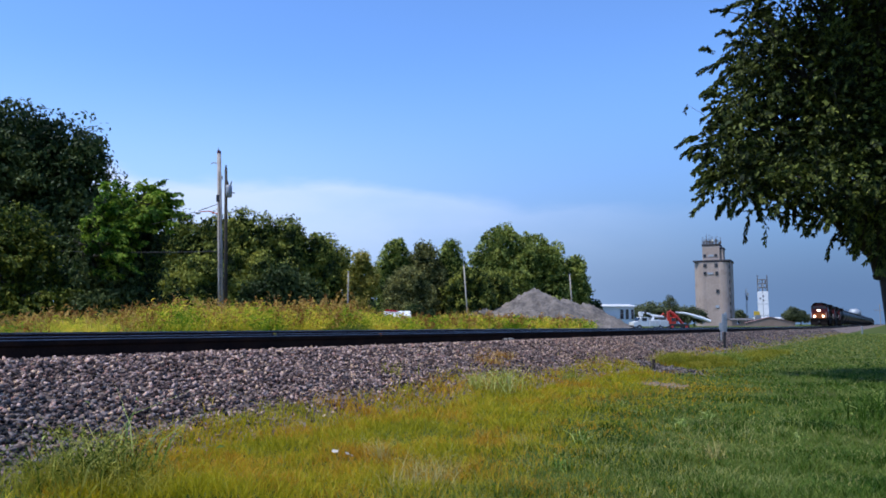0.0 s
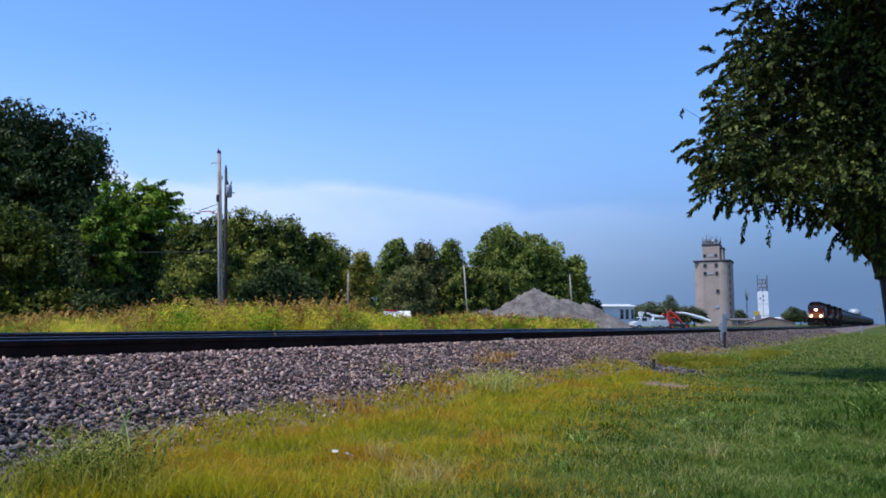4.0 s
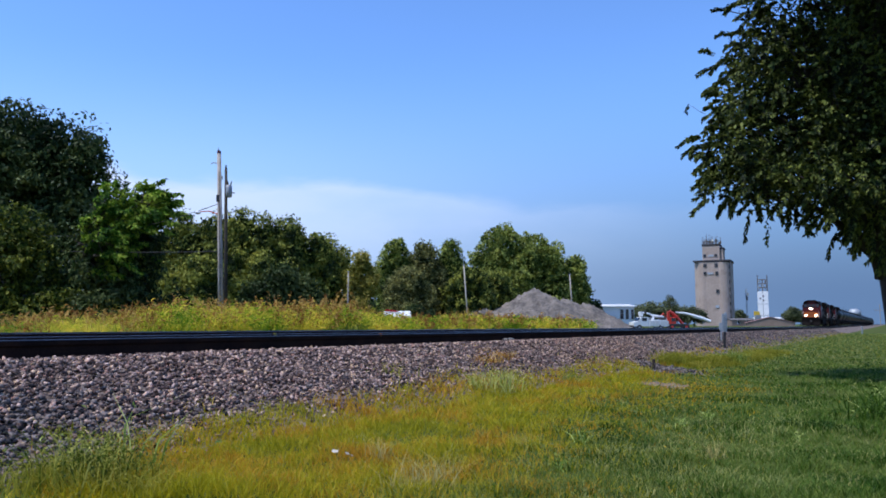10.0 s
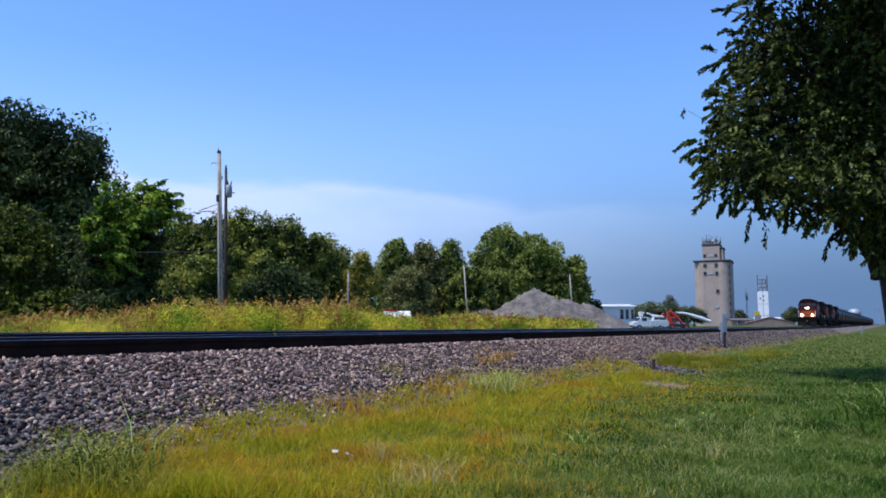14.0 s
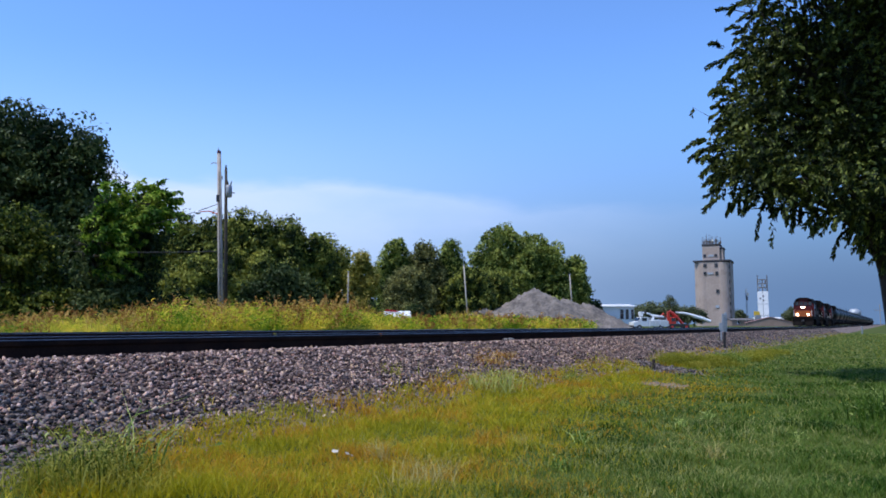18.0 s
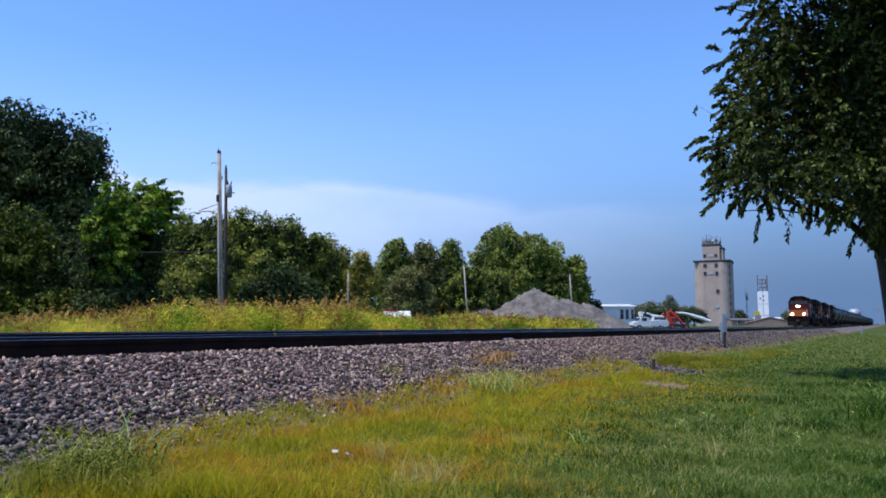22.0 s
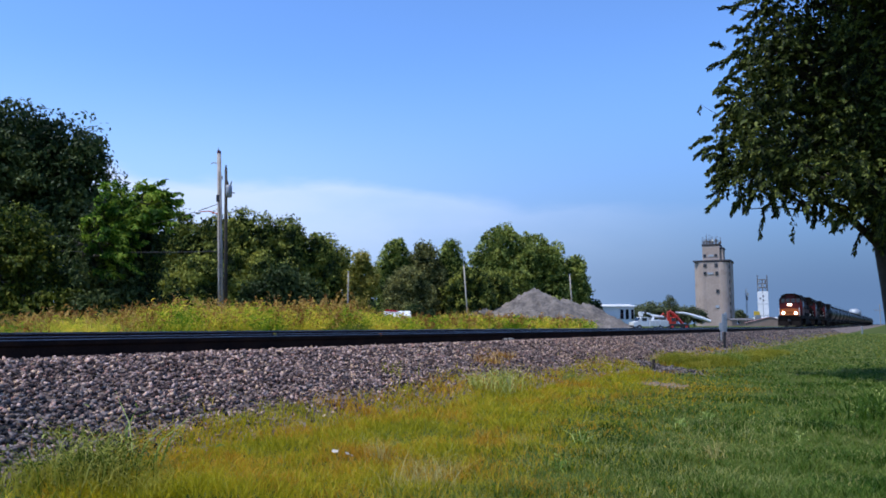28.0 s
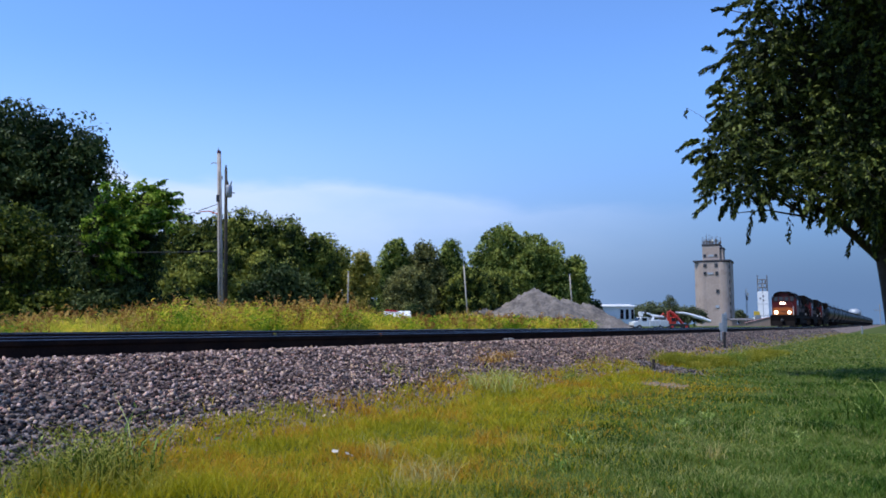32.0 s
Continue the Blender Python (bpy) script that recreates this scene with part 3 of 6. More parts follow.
def build_utility_poles():
    # tall grey pole with a street light arm
    p = thing("utility_pole", pose(-9.62, 33.5, 0.1, 0, -2.2, 0) @ Matrix.Diagonal((1, 1, 1.03, 1)), "weathered grey wooden utility pole with a lamp arm, in tall grass", "utility pole")
    part("pole", Geo().tube([(0, 0, 0), (0, 0, 4), (0, 0, 8.2)], [0.125, 0.11, 0.085], 14), M_pole, p, smooth=True)
    part("pole_cap", Geo().cyl((0, 0, 8.2), (0, 0, 8.3), 0.095, 0.07), M_locored, p, "faded red pole cap")
    part("insulator", Geo().cyl((-0.02, -0.05, 8.3), (-0.02, -0.05, 8.42), 0.035, 0.02, 8), M_grey, p)
    part("bracket", Geo().tube([(-0.1, 0, 7.75), (-0.25, 0, 7.8), (-0.36, 0, 7.72)], [0.02, 0.02, 0.015], 8), M_grey, p)
    arm = part("lamp_arm", Geo().tube([(-0.1, 0, 5.55), (-0.45, -0.05, 5.68), (-0.85, -0.1, 5.66)], [0.025, 0.022, 0.02], 8), M_red, p, "faded red metal lamp arm")
    part("lamp_head", Geo().ball((-0.93, -0.1, 5.63), 0.10, 12, (1.4, 1, 0.8)), M_white, arm, "white street lamp head")
    part("crossbrace", Geo().box((-0.04, -0.14, 6.2), (0.12, 0.05, 0.3), 0.01), M_dark, p)
    part("crossbrace", Geo().box((0.14, -0.1, 7.1), (0.08, 0.05, 0.16), 0.01), M_grey, p)
    part("ground_wire", Geo().tube([(0.02, -0.135, 0.3), (0.02, -0.12, 4), (0.02, -0.10, 7.4)], [0.012] * 3, 6), M_dark, p)
    # dark pole behind with a transformer
    q = thing("transformer_pole", pose(-10.02, 35.6, 0.1, 0, -1.4, 0) @ Matrix.Diagonal((1, 1, 1.03, 1)), "dark wooden utility pole carrying a grey transformer can", "utility pole")
    part("pole", Geo().tube([(0, 0, 0), (0, 0, 4), (0, 0, 7.9)], [0.095, 0.085, 0.065], 12), M_bark, q, smooth=True)
    can = part("transformer", Geo().tube([(0.17, -0.12, 6.58), (0.17, -0.12, 6.63), (0.17, -0.12, 7.08), (0.17, -0.12, 7.14)], [0.10, 0.15, 0.15, 0.11], 14), M_grey, q, "grey transformer can", True)
    part("bushing", Geo().cyl((0.14, -0.15, 7.14), (0.12, -0.15, 7.36), 0.04, 0.025, 8), M_dark, can)
    part("bushing", Geo().cyl((0.27, -0.15, 7.14), (0.30, -0.15, 7.32), 0.035, 0.02, 8), M_dark, can)
    part("mounting_bolt", Geo().box((0.40, -0.15, 6.78), (0.1, 0.06, 0.06), 0.01), M_grey, can)
    part("insulator", Geo().cyl((0, 0, 7.9), (0, 0, 8.1), 0.05, 0.03, 8), M_dark, q)
    # small poles in the meadow
    for x, y, h, r, lean, mat in ((-6.8, 55.0, 4.6, 0.055, 0.0, M_pole), (2.6, 78.0, 6.9, 0.085, -4.0, M_polepale), (20.7, 122.0, 8.8, 0.13, -3.5, M_pole)):
        s = thing("wooden_pole", pose(x, y, 0.05, 0, lean, 0), "plain pale wooden pole standing before the trees", "pole", "poles in the meadow")
        part("shaft", Geo().tube([(0, 0, 0), (0, 0, h * 0.5), (0, 0, h)], [r, r * 0.9, r * 0.75], 10), mat, s, smooth=True)
        part("pole_top", Geo().box((0, 0, h + 0.06), (r * 2.4, r * 1.6, 0.12), 0.02), M_grey, s)


build_utility_poles()


def wire(name, a, b, sag, r=0.012):
    pts = [Vector(a).lerp(Vector(b), t) - Vector((0, 0, sag * 4 * t * (1 - t))) for t in (i / 14 for i in range(15))]
    return tagged(part(name, Geo().tube(pts, [r] * 15, 5), M_dark), "thin dark overhead wire slung from the utility pole", "wire", "overhead wires")


wire("overhead_wire", (-9.8, 33.5, 6.3), (-24.0, 46.0, 6.3), 0.5, 0.016)
wire("overhead_wire", (-9.8, 33.4, 4.15), (-26.0, 44.0, 5.4), 0.15, 0.016)


# ---- trees behind the railway ----
SWAYING_CROWNS = []
WINDBLOWN = []


def windblown(top, count, lobes, length, size, material, seed):
    """Boughs of long leafy twigs that the wind combs to one side, on a tree that stands already."""
    rng = np.random.default_rng(seed)
    per = 9
    for b in range(count // per):
        row = np.array(lobes[b % len(lobes)])
        q = rng.normal(size=3)
        q /= np.linalg.norm(q)
        root = row[:3] + q * row[3:] * rng.uniform(0.25, 0.85)
        start = rng.normal(size=(per, 3)) * 0.32
        way = q * 0.35 + np.array([0.85, -0.25, 0.45]) + rng.normal(size=(per, 3)) * 0.2
        way /= np.linalg.norm(way, axis=1)[:, None]
        long = length * rng.uniform(0.5, 1.15, per)
        at, along = fronds(rng, start, way, long, 0.32, 70)
        v, f = leaves_along(rng, at, along, size, 0.36, 0.35)
        g = Geo()
        for k in range(per):
            e = [np.zeros(3)] + [start[k] + way[k] * long[k] * u - np.array([0, 0, 0.32 * long[k] * u * u]) for u in (0, 0.35, 0.7, 1)]
            g.tube(e, [0.035, 0.028, 0.022, 0.014, 0.005], 5)
        bough = part("bough", g, M_bark, top, "long leafy bough combed by the wind", m=Matrix.Translation(root))
        part("foliage", array_mesh("foliage", v, f), material, bough)
        WINDBLOWN.append((bough, Vector(root), seed + b))


def build_trees():
    tree("dark_tree", -31.0, 58.0, 0.1, [(-4, 0, 11.05, 5.8, 5, 7.05), (1.2, 0, 10.6, 3.4, 4, 5.7), (0.8, 0, 12.0, 2.3, 3.5, 4.7), (-1.6, 0, 12.8, 2.2, 3.5, 4.4), (4.2, -1, 9.2, 2.2, 3, 6.2), (-1, -2, 5, 6.5, 4, 4.6), (4.0, -1, 4.3, 2.4, 3, 4.2), (-9, 0, 9, 6, 5, 8.5), (-3, 1, 8.0, 5.5, 3, 5.0), (2, 1, 7.0, 4.0, 3, 5.0), (-6, -2, 5.0, 4.0, 3, 4.5)],
         70000, 0.40, M_green_dark, "tall dark green broad-leaved tree at the wood's edge", trunk=0.5, seed=11, clump=0.62, fill=0.03)
    # inner crown in dark leaves: its deep shade is put into the colour
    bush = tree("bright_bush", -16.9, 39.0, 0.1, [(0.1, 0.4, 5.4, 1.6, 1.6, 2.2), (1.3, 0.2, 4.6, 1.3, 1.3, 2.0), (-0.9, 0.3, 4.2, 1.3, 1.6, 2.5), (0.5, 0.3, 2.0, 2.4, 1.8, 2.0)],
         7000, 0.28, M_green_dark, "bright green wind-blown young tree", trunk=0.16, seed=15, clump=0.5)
    SWAYING_CROWNS.append([o for o in bush.children if o.name.startswith("crown")][0])
    # sunlit outer boughs of the same tree, in the bright leaf colour
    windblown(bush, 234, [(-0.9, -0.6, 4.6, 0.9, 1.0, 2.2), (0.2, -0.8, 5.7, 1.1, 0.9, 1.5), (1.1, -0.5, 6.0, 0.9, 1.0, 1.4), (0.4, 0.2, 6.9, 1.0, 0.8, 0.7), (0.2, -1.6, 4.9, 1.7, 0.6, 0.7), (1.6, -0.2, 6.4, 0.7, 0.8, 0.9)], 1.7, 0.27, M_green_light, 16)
    willow = tree("willow_bush", -22.5, 39.0, 0.1, [(0, 0, 3.4, 3.0, 2.2, 2.7), (-3, 0, 3.6, 2.6, 2, 2.9), (1.5, -0.8, 1.4, 3.0, 2, 1.5), (-2, -0.8, 1.4, 3.0, 2, 1.5), (0.5, 0, 4.8, 2.0, 1.6, 2.0)],
         16000, 0.26, M_green_olive, "olive green roadside bush in tall grass", "bush", trunk=0.12, seed=13, clump=0.45)
    SWAYING_CROWNS.append([o for o in willow.children if o.name.startswith("crown")][0])
    windblown(willow, 135, [(0, -1.2, 3.6, 2.6, 1.0, 2.4), (-2.6, -1.2, 3.4, 2.2, 1.0, 2.4), (1.6, -1.4, 1.8, 1.6, 0.8, 1.3), (0.6, -0.8, 5.0, 1.6, 0.9, 1.4)], 1.5, 0.26, M_green_olive, 57)
    # dark leaf colour stands for the shade beneath the overhanging boughs
    tree("round_bush", -16.4, 38.6, 0.1, [(0, 0, 1.3, 2.2, 1.2, 1.4), (2.2, 0.8, 1.1, 1.8, 1.2, 1.2), (-2.4, 0, 1.0, 1.8, 1.2, 1.2)],
         7000, 0.26, M_green_dark, "low shrub at the meadow's edge, darkened for overhang shade", "bush", trunk=0.08, seed=14, clump=0.3)
    hedge = [(-20, 60, 9.9, 4.3), (-15.8, 62, 10.9, 3.6), (-12.6, 63, 10.2, 3.4), (-18.4, 58, 6.6, 3.0), (-10.0, 66, 9.0, 2.6), (-23.5, 60, 9.0, 3.6), (-12.2, 58.5, 5.6, 3.0), (-18.2, 63, 10.4, 3.4), (-14.4, 60, 7.0, 2.2)]
    for i, (x, y, h, w) in enumerate(hedge):
        rng = random.Random(300 + i)
        # upright plumes side by side, with dark clefts between them
        lobes = [(0, 0, h * 0.5, w * 0.5, w * 0.5, h * 0.42), (0, -w * 0.35, h * 0.22, w * 0.8, w * 0.5, h * 0.24)]
        for k in range(7):
            a = -1 + k / 3.0
            top = h * (1.0 - 0.26 * a * a - rng.uniform(0, 0.13))
            lobes.append((a * w * 0.85 + rng.uniform(-0.2, 0.2), rng.uniform(-0.9, 0.5), top * 0.64, w * 0.24, w * 0.28, top * 0.34))
        # lowest front tree takes darker leaves, painting the hedge's self-shade at its foot
        tree("hedgerow_tree", x, y, 0.1, lobes, 21000, 0.28, M_green_dark if h < 6.0 else M_green_bush, "dense olive green hedgerow tree behind the meadow", trunk=0.16, seed=20 + i, clump=0.48)
    tree("yellowing_tree", -6.75, 64.0, 0.1, [(0, 0, 5.6, 0.8, 0.8, 1.5), (0.7, 0, 4.2, 0.8, 0.8, 1.7), (-0.7, -0.3, 4.0, 0.8, 0.8, 1.9), (0, -0.2, 2.3, 1.2, 1.0, 1.8)],
         5000, 0.26, M_green_yellow, "slim yellowing young tree in the hedgerow", trunk=0.10, seed=31, clump=0.3)
    for k, (x, y) in enumerate(((-8.6, 67.0), (-9.0, 92.0), (-3.4, 94.0))):
        tree("round_bush", x, y, 0.1, [(0, 0, 1.6, 1.7, 1.3, 1.7), (1.3, 0.3, 1.2, 1.5, 1.2, 1.3), (-1.3, 0, 1.1, 1.5, 1.2, 1.2)], 3500, 0.3, M_green_dark, "low dark shrub under the hedgerow", "bush", trunk=0.08, seed=34 + k, clump=0.3)
    mid = [(-6.6, 108, 13.0, 3.6, 0), (-2.6, 108, 12.3, 3.6, 1), (1.0, 110, 13.0, 3.0, 0), (-4.5, 103, 8.5, 3.6, 1), (3.6, 106, 8.8, 4.2, 2), (7.0, 110, 8.6, 4.2, 2)]
    for i, (x, y, h, w, tone) in enumerate(mid):
        tree("field_tree", x, y, 0.1, [(0, 0, h * 0.74, w * 0.6, w * 0.6, h * 0.25), (-w * 0.4, 0, h * 0.5, w * 0.6, w * 0.5, h * 0.3), (w * 0.4, 0, h * 0.45, w * 0.6, w * 0.5, h * 0.32),
             (0, -w * 0.3, h * 0.22, w * 0.8, w * 0.5, h * 0.24)],
             17000, 0.38, (M_green_far, M_green_grey, M_green_bush)[tone], ("mid-green field tree behind the meadow", "greyish green field tree behind the meadow", "dark green field tree beside the gravel pile")[tone], trunk=0.25, seed=40 + i, clump=0.48)
    tree("great_tree", 12.6, 130.0, 0.1, [(-2.5, 0, 12.6, 4.7, 4.5, 4.8), (2.0, 0, 11.6, 4.0, 4.5, 4.3), (5.6, 0, 10.8, 3.1, 4, 4.3), (-5.0, 0, 9.2, 4.0, 4, 4.2), (0.5, -2, 8.2, 5.5, 4, 4.2),
             (5.6, -1, 6.2, 4.4, 4, 4.6), (-4, -2, 4.5, 4.5, 4, 4.5), (3, -2.5, 4.0, 6, 4, 4)],
         46000, 0.46, M_green_far, "great rounded shade tree behind the gravel pile", trunk=0.55, seed=51, clump=0.5)
    tree("field_tree", 22.0, 131.0, 0.1, [(0.6, 0, 9.2, 1.9, 2.0, 3.1), (1.0, 0, 6.0, 2.1, 2.2, 3.0), (-1, 0, 4, 2.2, 2.2, 3)],
         13000, 0.50, M_green_far, "mid-green field tree behind the gravel pile", trunk=0.25, seed=52, clump=0.55)
    tree("round_bush", 25.2, 133.0, 0.1, [(0, 0, 3.0, 2.4, 2, 2.2), (-2, 0, 3.4, 2, 2, 2.4)], 4000, 0.5, M_green_dark, "low dark shrub behind the gravel pile", "bush", trunk=0.1, seed=53, clump=0.5)
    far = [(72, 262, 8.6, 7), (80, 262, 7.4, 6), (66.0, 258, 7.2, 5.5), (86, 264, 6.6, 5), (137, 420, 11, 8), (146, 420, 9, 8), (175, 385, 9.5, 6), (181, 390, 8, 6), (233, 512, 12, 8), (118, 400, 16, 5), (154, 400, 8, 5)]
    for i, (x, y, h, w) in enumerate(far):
        # leaf colour carries the haze
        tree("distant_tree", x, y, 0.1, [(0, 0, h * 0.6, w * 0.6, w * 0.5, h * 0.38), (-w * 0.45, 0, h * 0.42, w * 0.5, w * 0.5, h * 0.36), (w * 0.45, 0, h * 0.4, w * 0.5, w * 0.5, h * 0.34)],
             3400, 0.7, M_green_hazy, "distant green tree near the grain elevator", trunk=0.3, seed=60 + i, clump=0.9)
    for i in range(13):
        x = -95 + i * 9.0
        tree("woodland_tree", x - 10, 150 + 6 * math.sin(i * 2.1), 0.1, [(0, 0, 7, 5, 4, 5), (-3, 0, 4, 4, 4, 4), (3, 0, 4, 4, 4, 4)], 1600, 0.7, M_green_dark, "tree of the wood behind the hedgerow", trunk=0.3, seed=80 + i, clump=0.9)


build_trees()


# ---- gravel pile, yard and elevator ----
def build_pile():
    rng = np.random.default_rng(5)
    nx, ny = 110, 60
    x, y = np.linspace(-13, 14, nx), np.linspace(-9, 9, ny)
    X, Y = np.meshgrid(x, y, indexing="ij")
    Z = np.zeros_like(X)
    for cx, cy, h, slope in ((-0.6, 0, 5.95, 0.60), (3.7, 0.6, 4.6, 0.60), (6.4, 0.2, 4.0, 0.60), (-7.9, -1.0, 3.35, 0.55), (1.5, -2, 4.6, 0.62), (-3.6, 1, 4.2, 0.58)):
        r = np.sqrt((X - cx) ** 2 + (Y - cy) ** 2 + 0.25)
        Z = np.maximum(Z, h - r * slope)
    ripple = 0.10 * np.sin(X * 2.3 + Y * 1.1) * np.sin(Y * 2.9) + rng.normal(size=Z.shape) * 0.11
    Z = np.where(Z > 0.05, Z + ripple, -0.1)
    v = np.stack([X, Y, Z], -1).reshape(-1, 3)
    i = (np.arange(nx - 1)[:, None] * ny + np.arange(ny - 1)[None, :]).ravel()
    ob = part("spoil_mound", array_mesh("spoil_mound", v, np.stack([i, i + ny, i + ny + 1, i + 1], -1), True), M_gravel, m=pose(13.2, 105.0, 0.1))
    tagged(ob, "large heap of loose grey gravel behind the railway", "gravel pile")


build_pile()


def gable(name, m, length, depth, wall, rise, walls, roof, label, openings=()):
    """A small gabled building; length along x. Openings: (x, z, width, height) in the front wall."""
    b = thing(name, m, label, "building")
    part("wall", Geo().prism([(-depth / 2, 0), (depth / 2, 0), (depth / 2, wall), (0, wall + rise), (-depth / 2, wall)], "x", -length / 2, length / 2), walls, b)
    for side in (-1, 1):
        e = depth / 2 + 0.35
        drop = rise * 0.35 / (depth / 2)
        part("roof", Geo().prism([(0, wall + rise + 0.02), (side * e, wall - drop + 0.02), (side * e, wall - drop + 0.16), (0, wall + rise + 0.18)], "x", -length / 2 - 0.3, length / 2 + 0.3), roof, b)
    for x, z, w, h in openings:
        win = part("window", Geo().box((x, -depth / 2 - 0.02, z), (w + 0.2, 0.1, h + 0.2), 0.02), M_white, b)
        part("pane", Geo().box((x, -depth / 2 - 0.06, z), (w, 0.06, h)), M_glass, win)
    return b


def build_yard():
    gable("white_shed", pose(30.3, 138.0, 0.0, 0, 0, 12), 6.2, 5.0, 4.0, 0.35, M_white, M_roof, "white metal shed with dark windows behind the gravel pile", ((0.7, 2.7, 0.6, 1.7), (1.7, 2.7, 0.6, 1.7), (2.7, 2.7, 0.5, 1.7)))
    # utility truck with a folded boom
    t = thing("utility_truck", pose(34.0, 128.0, 0.0, 0, 0, 190), "white utility truck with a folded bucket boom", "truck")
    part("cab", Geo().prism([(1.0, 0.6), (2.9, 0.6), (2.9, 1.25), (2.0, 1.45), (1.55, 2.15), (0.3, 2.15), (0.3, 0.6)], "y", -0.95, 0.95), M_white, t)
    part("windscreen", Geo().prism([(1.62, 2.05), (2.02, 1.5), (2.06, 1.52), (1.66, 2.08)], "y", -0.85, 0.85), M_glass, t)
    for side in (-1, 1):
        part("side_window", Geo().box((1.0, side * 0.96, 1.75), (0.9, 0.03, 0.5), 0.01), M_glass, t)
    part("service_body", Geo().box((-1.4, 0, 1.1), (3.3, 1.9, 1.1), 0.05), M_white, t)
    part("bumper", Geo().box((2.98, 0, 0.65), (0.15, 1.9, 0.25), 0.03), M_dark, t)
    part("tool_box", Geo().box((-0.7, -0.8, 1.85), (1.5, 0.4, 0.45), 0.04), M_grey, t)
    part("tool_box", Geo().box((-2.3, 0.7, 1.9), (1.2, 0.5, 0.5), 0.04), M_concrete_dark, t)
    for x in (-0.4, -1.3, -2.2, -2.9):
        part("locker_door", Geo().box((x, 0.96, 1.1), (0.75, 0.03, 0.8), 0.01), M_roof, t)
    part("boom_turret", Geo().cyl((-0.9, 0, 1.6), (-0.9, 0, 2.4), 0.3, 0.22), M_white, t)
    boom = part("boom", Geo().tube([(-0.9, 0, 2.35), (0.4, 0, 2.95), (1.0, 0, 2.8)], [0.18, 0.16, 0.14], 8), M_white, t, "white folded boom")
    part("boom_end", Geo().tube([(-0.9, 0, 2.4), (-2.6, 0, 2.2), (-3.3, 0, 1.7)], [0.2, 0.2, 0.16], 8), M_white, boom)
    part("bucket", Geo().tube([(1.2, 0, 2.25), (1.2, 0, 2.4), (1.2, 0, 3.0), (1.2, 0, 3.05)], [0.3, 0.36, 0.40, 0.40], 12), M_white, boom)
    part("elbow", Geo().ball((0.4, 0, 2.95), 0.27, 10), M_dark, boom)
    part("lift_cylinder", Geo().cyl((-1.3, 0.15, 1.7), (-0.1, 0.15, 2.6), 0.07, n=8), M_dark, boom)
    part("boom_end", Geo().tube([(-2.4, -0.3, 2.3), (-3.0, -0.3, 2.75), (-3.4, -0.3, 2.2)], [0.14, 0.14, 0.1], 8), M_red, boom, "red jib end")
    for x in (1.9, -1.9):
        for y in (-0.85, 0.85):
            w = part("wheel", Geo().cyl((x, y - 0.12, 0.45), (x, y + 0.12, 0.45), 0.45, n=16), M_dark, t)
            part("rim", Geo().cyl((x, y - 0.13, 0.45), (x, y + 0.13, 0.45), 0.22, n=12), M_grey, w)
    # red loader with a white conveyor
    c = thing("conveyor_loader", pose(40.3, 132.0, 0.0), "red loading machine with a long white conveyor boom", "machine")
    part("chassis", Geo().box((-0.1, 0, 0.8), (3.4, 1.8, 0.5), 0.06), M_dark, c)
    part("frame_post", Geo().box((-1.7, 0, 1.9), (0.35, 0.8, 2.4), 0.05), M_red, c, "red steel post")
    part("brace", Geo().tube([(-1.5, 0, 3.2), (-0.3, 0, 2.2), (0.9, 0, 0.8)], [0.28, 0.30, 0.22], 8), M_red, c, "red slanting lift arm")
    part("operator_cab", Geo().box((-1.0, 0, 1.5), (1.0, 1.2, 1.3), 0.08), M_red, c)
    part("cab_window", Geo().box((-1.0, -0.62, 1.75), (0.7, 0.04, 0.6), 0.01), M_glass, c)
    part("conveyor_boom", Geo().tube([(-0.3, 0.2, 3.0), (1.6, 0.2, 2.75), (4.0, 0.2, 2.0), (5.6, 0.2, 1.45)], [0.12, 0.22, 0.32, 0.26], 8), M_white, c, "white conveyor boom")
    part("boom_strut", Geo().cyl((4.4, 0.2, 2.0), (4.2, 0.2, 0.0), 0.06), M_grey, c)
    for x in (-1.3, 1.1):
        for y in (-0.8, 0.8):
            w = part("wheel", Geo().cyl((x, y - 0.14, 0.5), (x, y + 0.14, 0.5), 0.5, n=16), M_dark, c)
            part("rim", Geo().cyl((x, y - 0.15, 0.5), (x, y + 0.15, 0.5), 0.24, n=12), M_red, w)
    # red and white vehicle in the grass
    v = thing("parked_car", pose(-5.15, 86.0, 0.1, 0, 0, 4), "red and white parked van half hidden by tall grass", "car")
    part("body", Geo().prism([(-1.55, 0.45), (1.6, 0.45), (1.68, 1.2), (1.5, 1.95), (0.2, 2.2), (-1.35, 2.3), (-1.58, 1.9)], "y", -0.85, 0.85), M_white, v)
    part("cabin", Geo().prism([(-1.36, 2.29), (0.15, 2.18), (0.0, 2.36), (-0.9, 2.52), (-1.3, 2.50)], "y", -0.7, 0.7), M_carred, v, "red roof")
    part("window", Geo().box((-0.2, -0.88, 1.35), (2.3, 0.05, 0.36), 0.02), M_glass, v)
    part("hood", Geo().prism([(-1.25, 1.72), (-1.2, 1.62), (-0.8, 1.9), (0.0, 2.26), (-0.1, 2.34), (-0.8, 2.12)], "x", -1.5, 1.5), M_white, v, "sloping white hood")
    part("bumper", Geo().box((1.7, 0, 0.7), (0.12, 1.6, 0.2), 0.03), M_dark, v)
    for x in (-1.3, 1.3):
        for y in (-0.8, 0.8):
            w = part("wheel", Geo().cyl((x, y - 0.1, 0.33), (x, y + 0.1, 0.33), 0.33, n=16), M_dark, v)
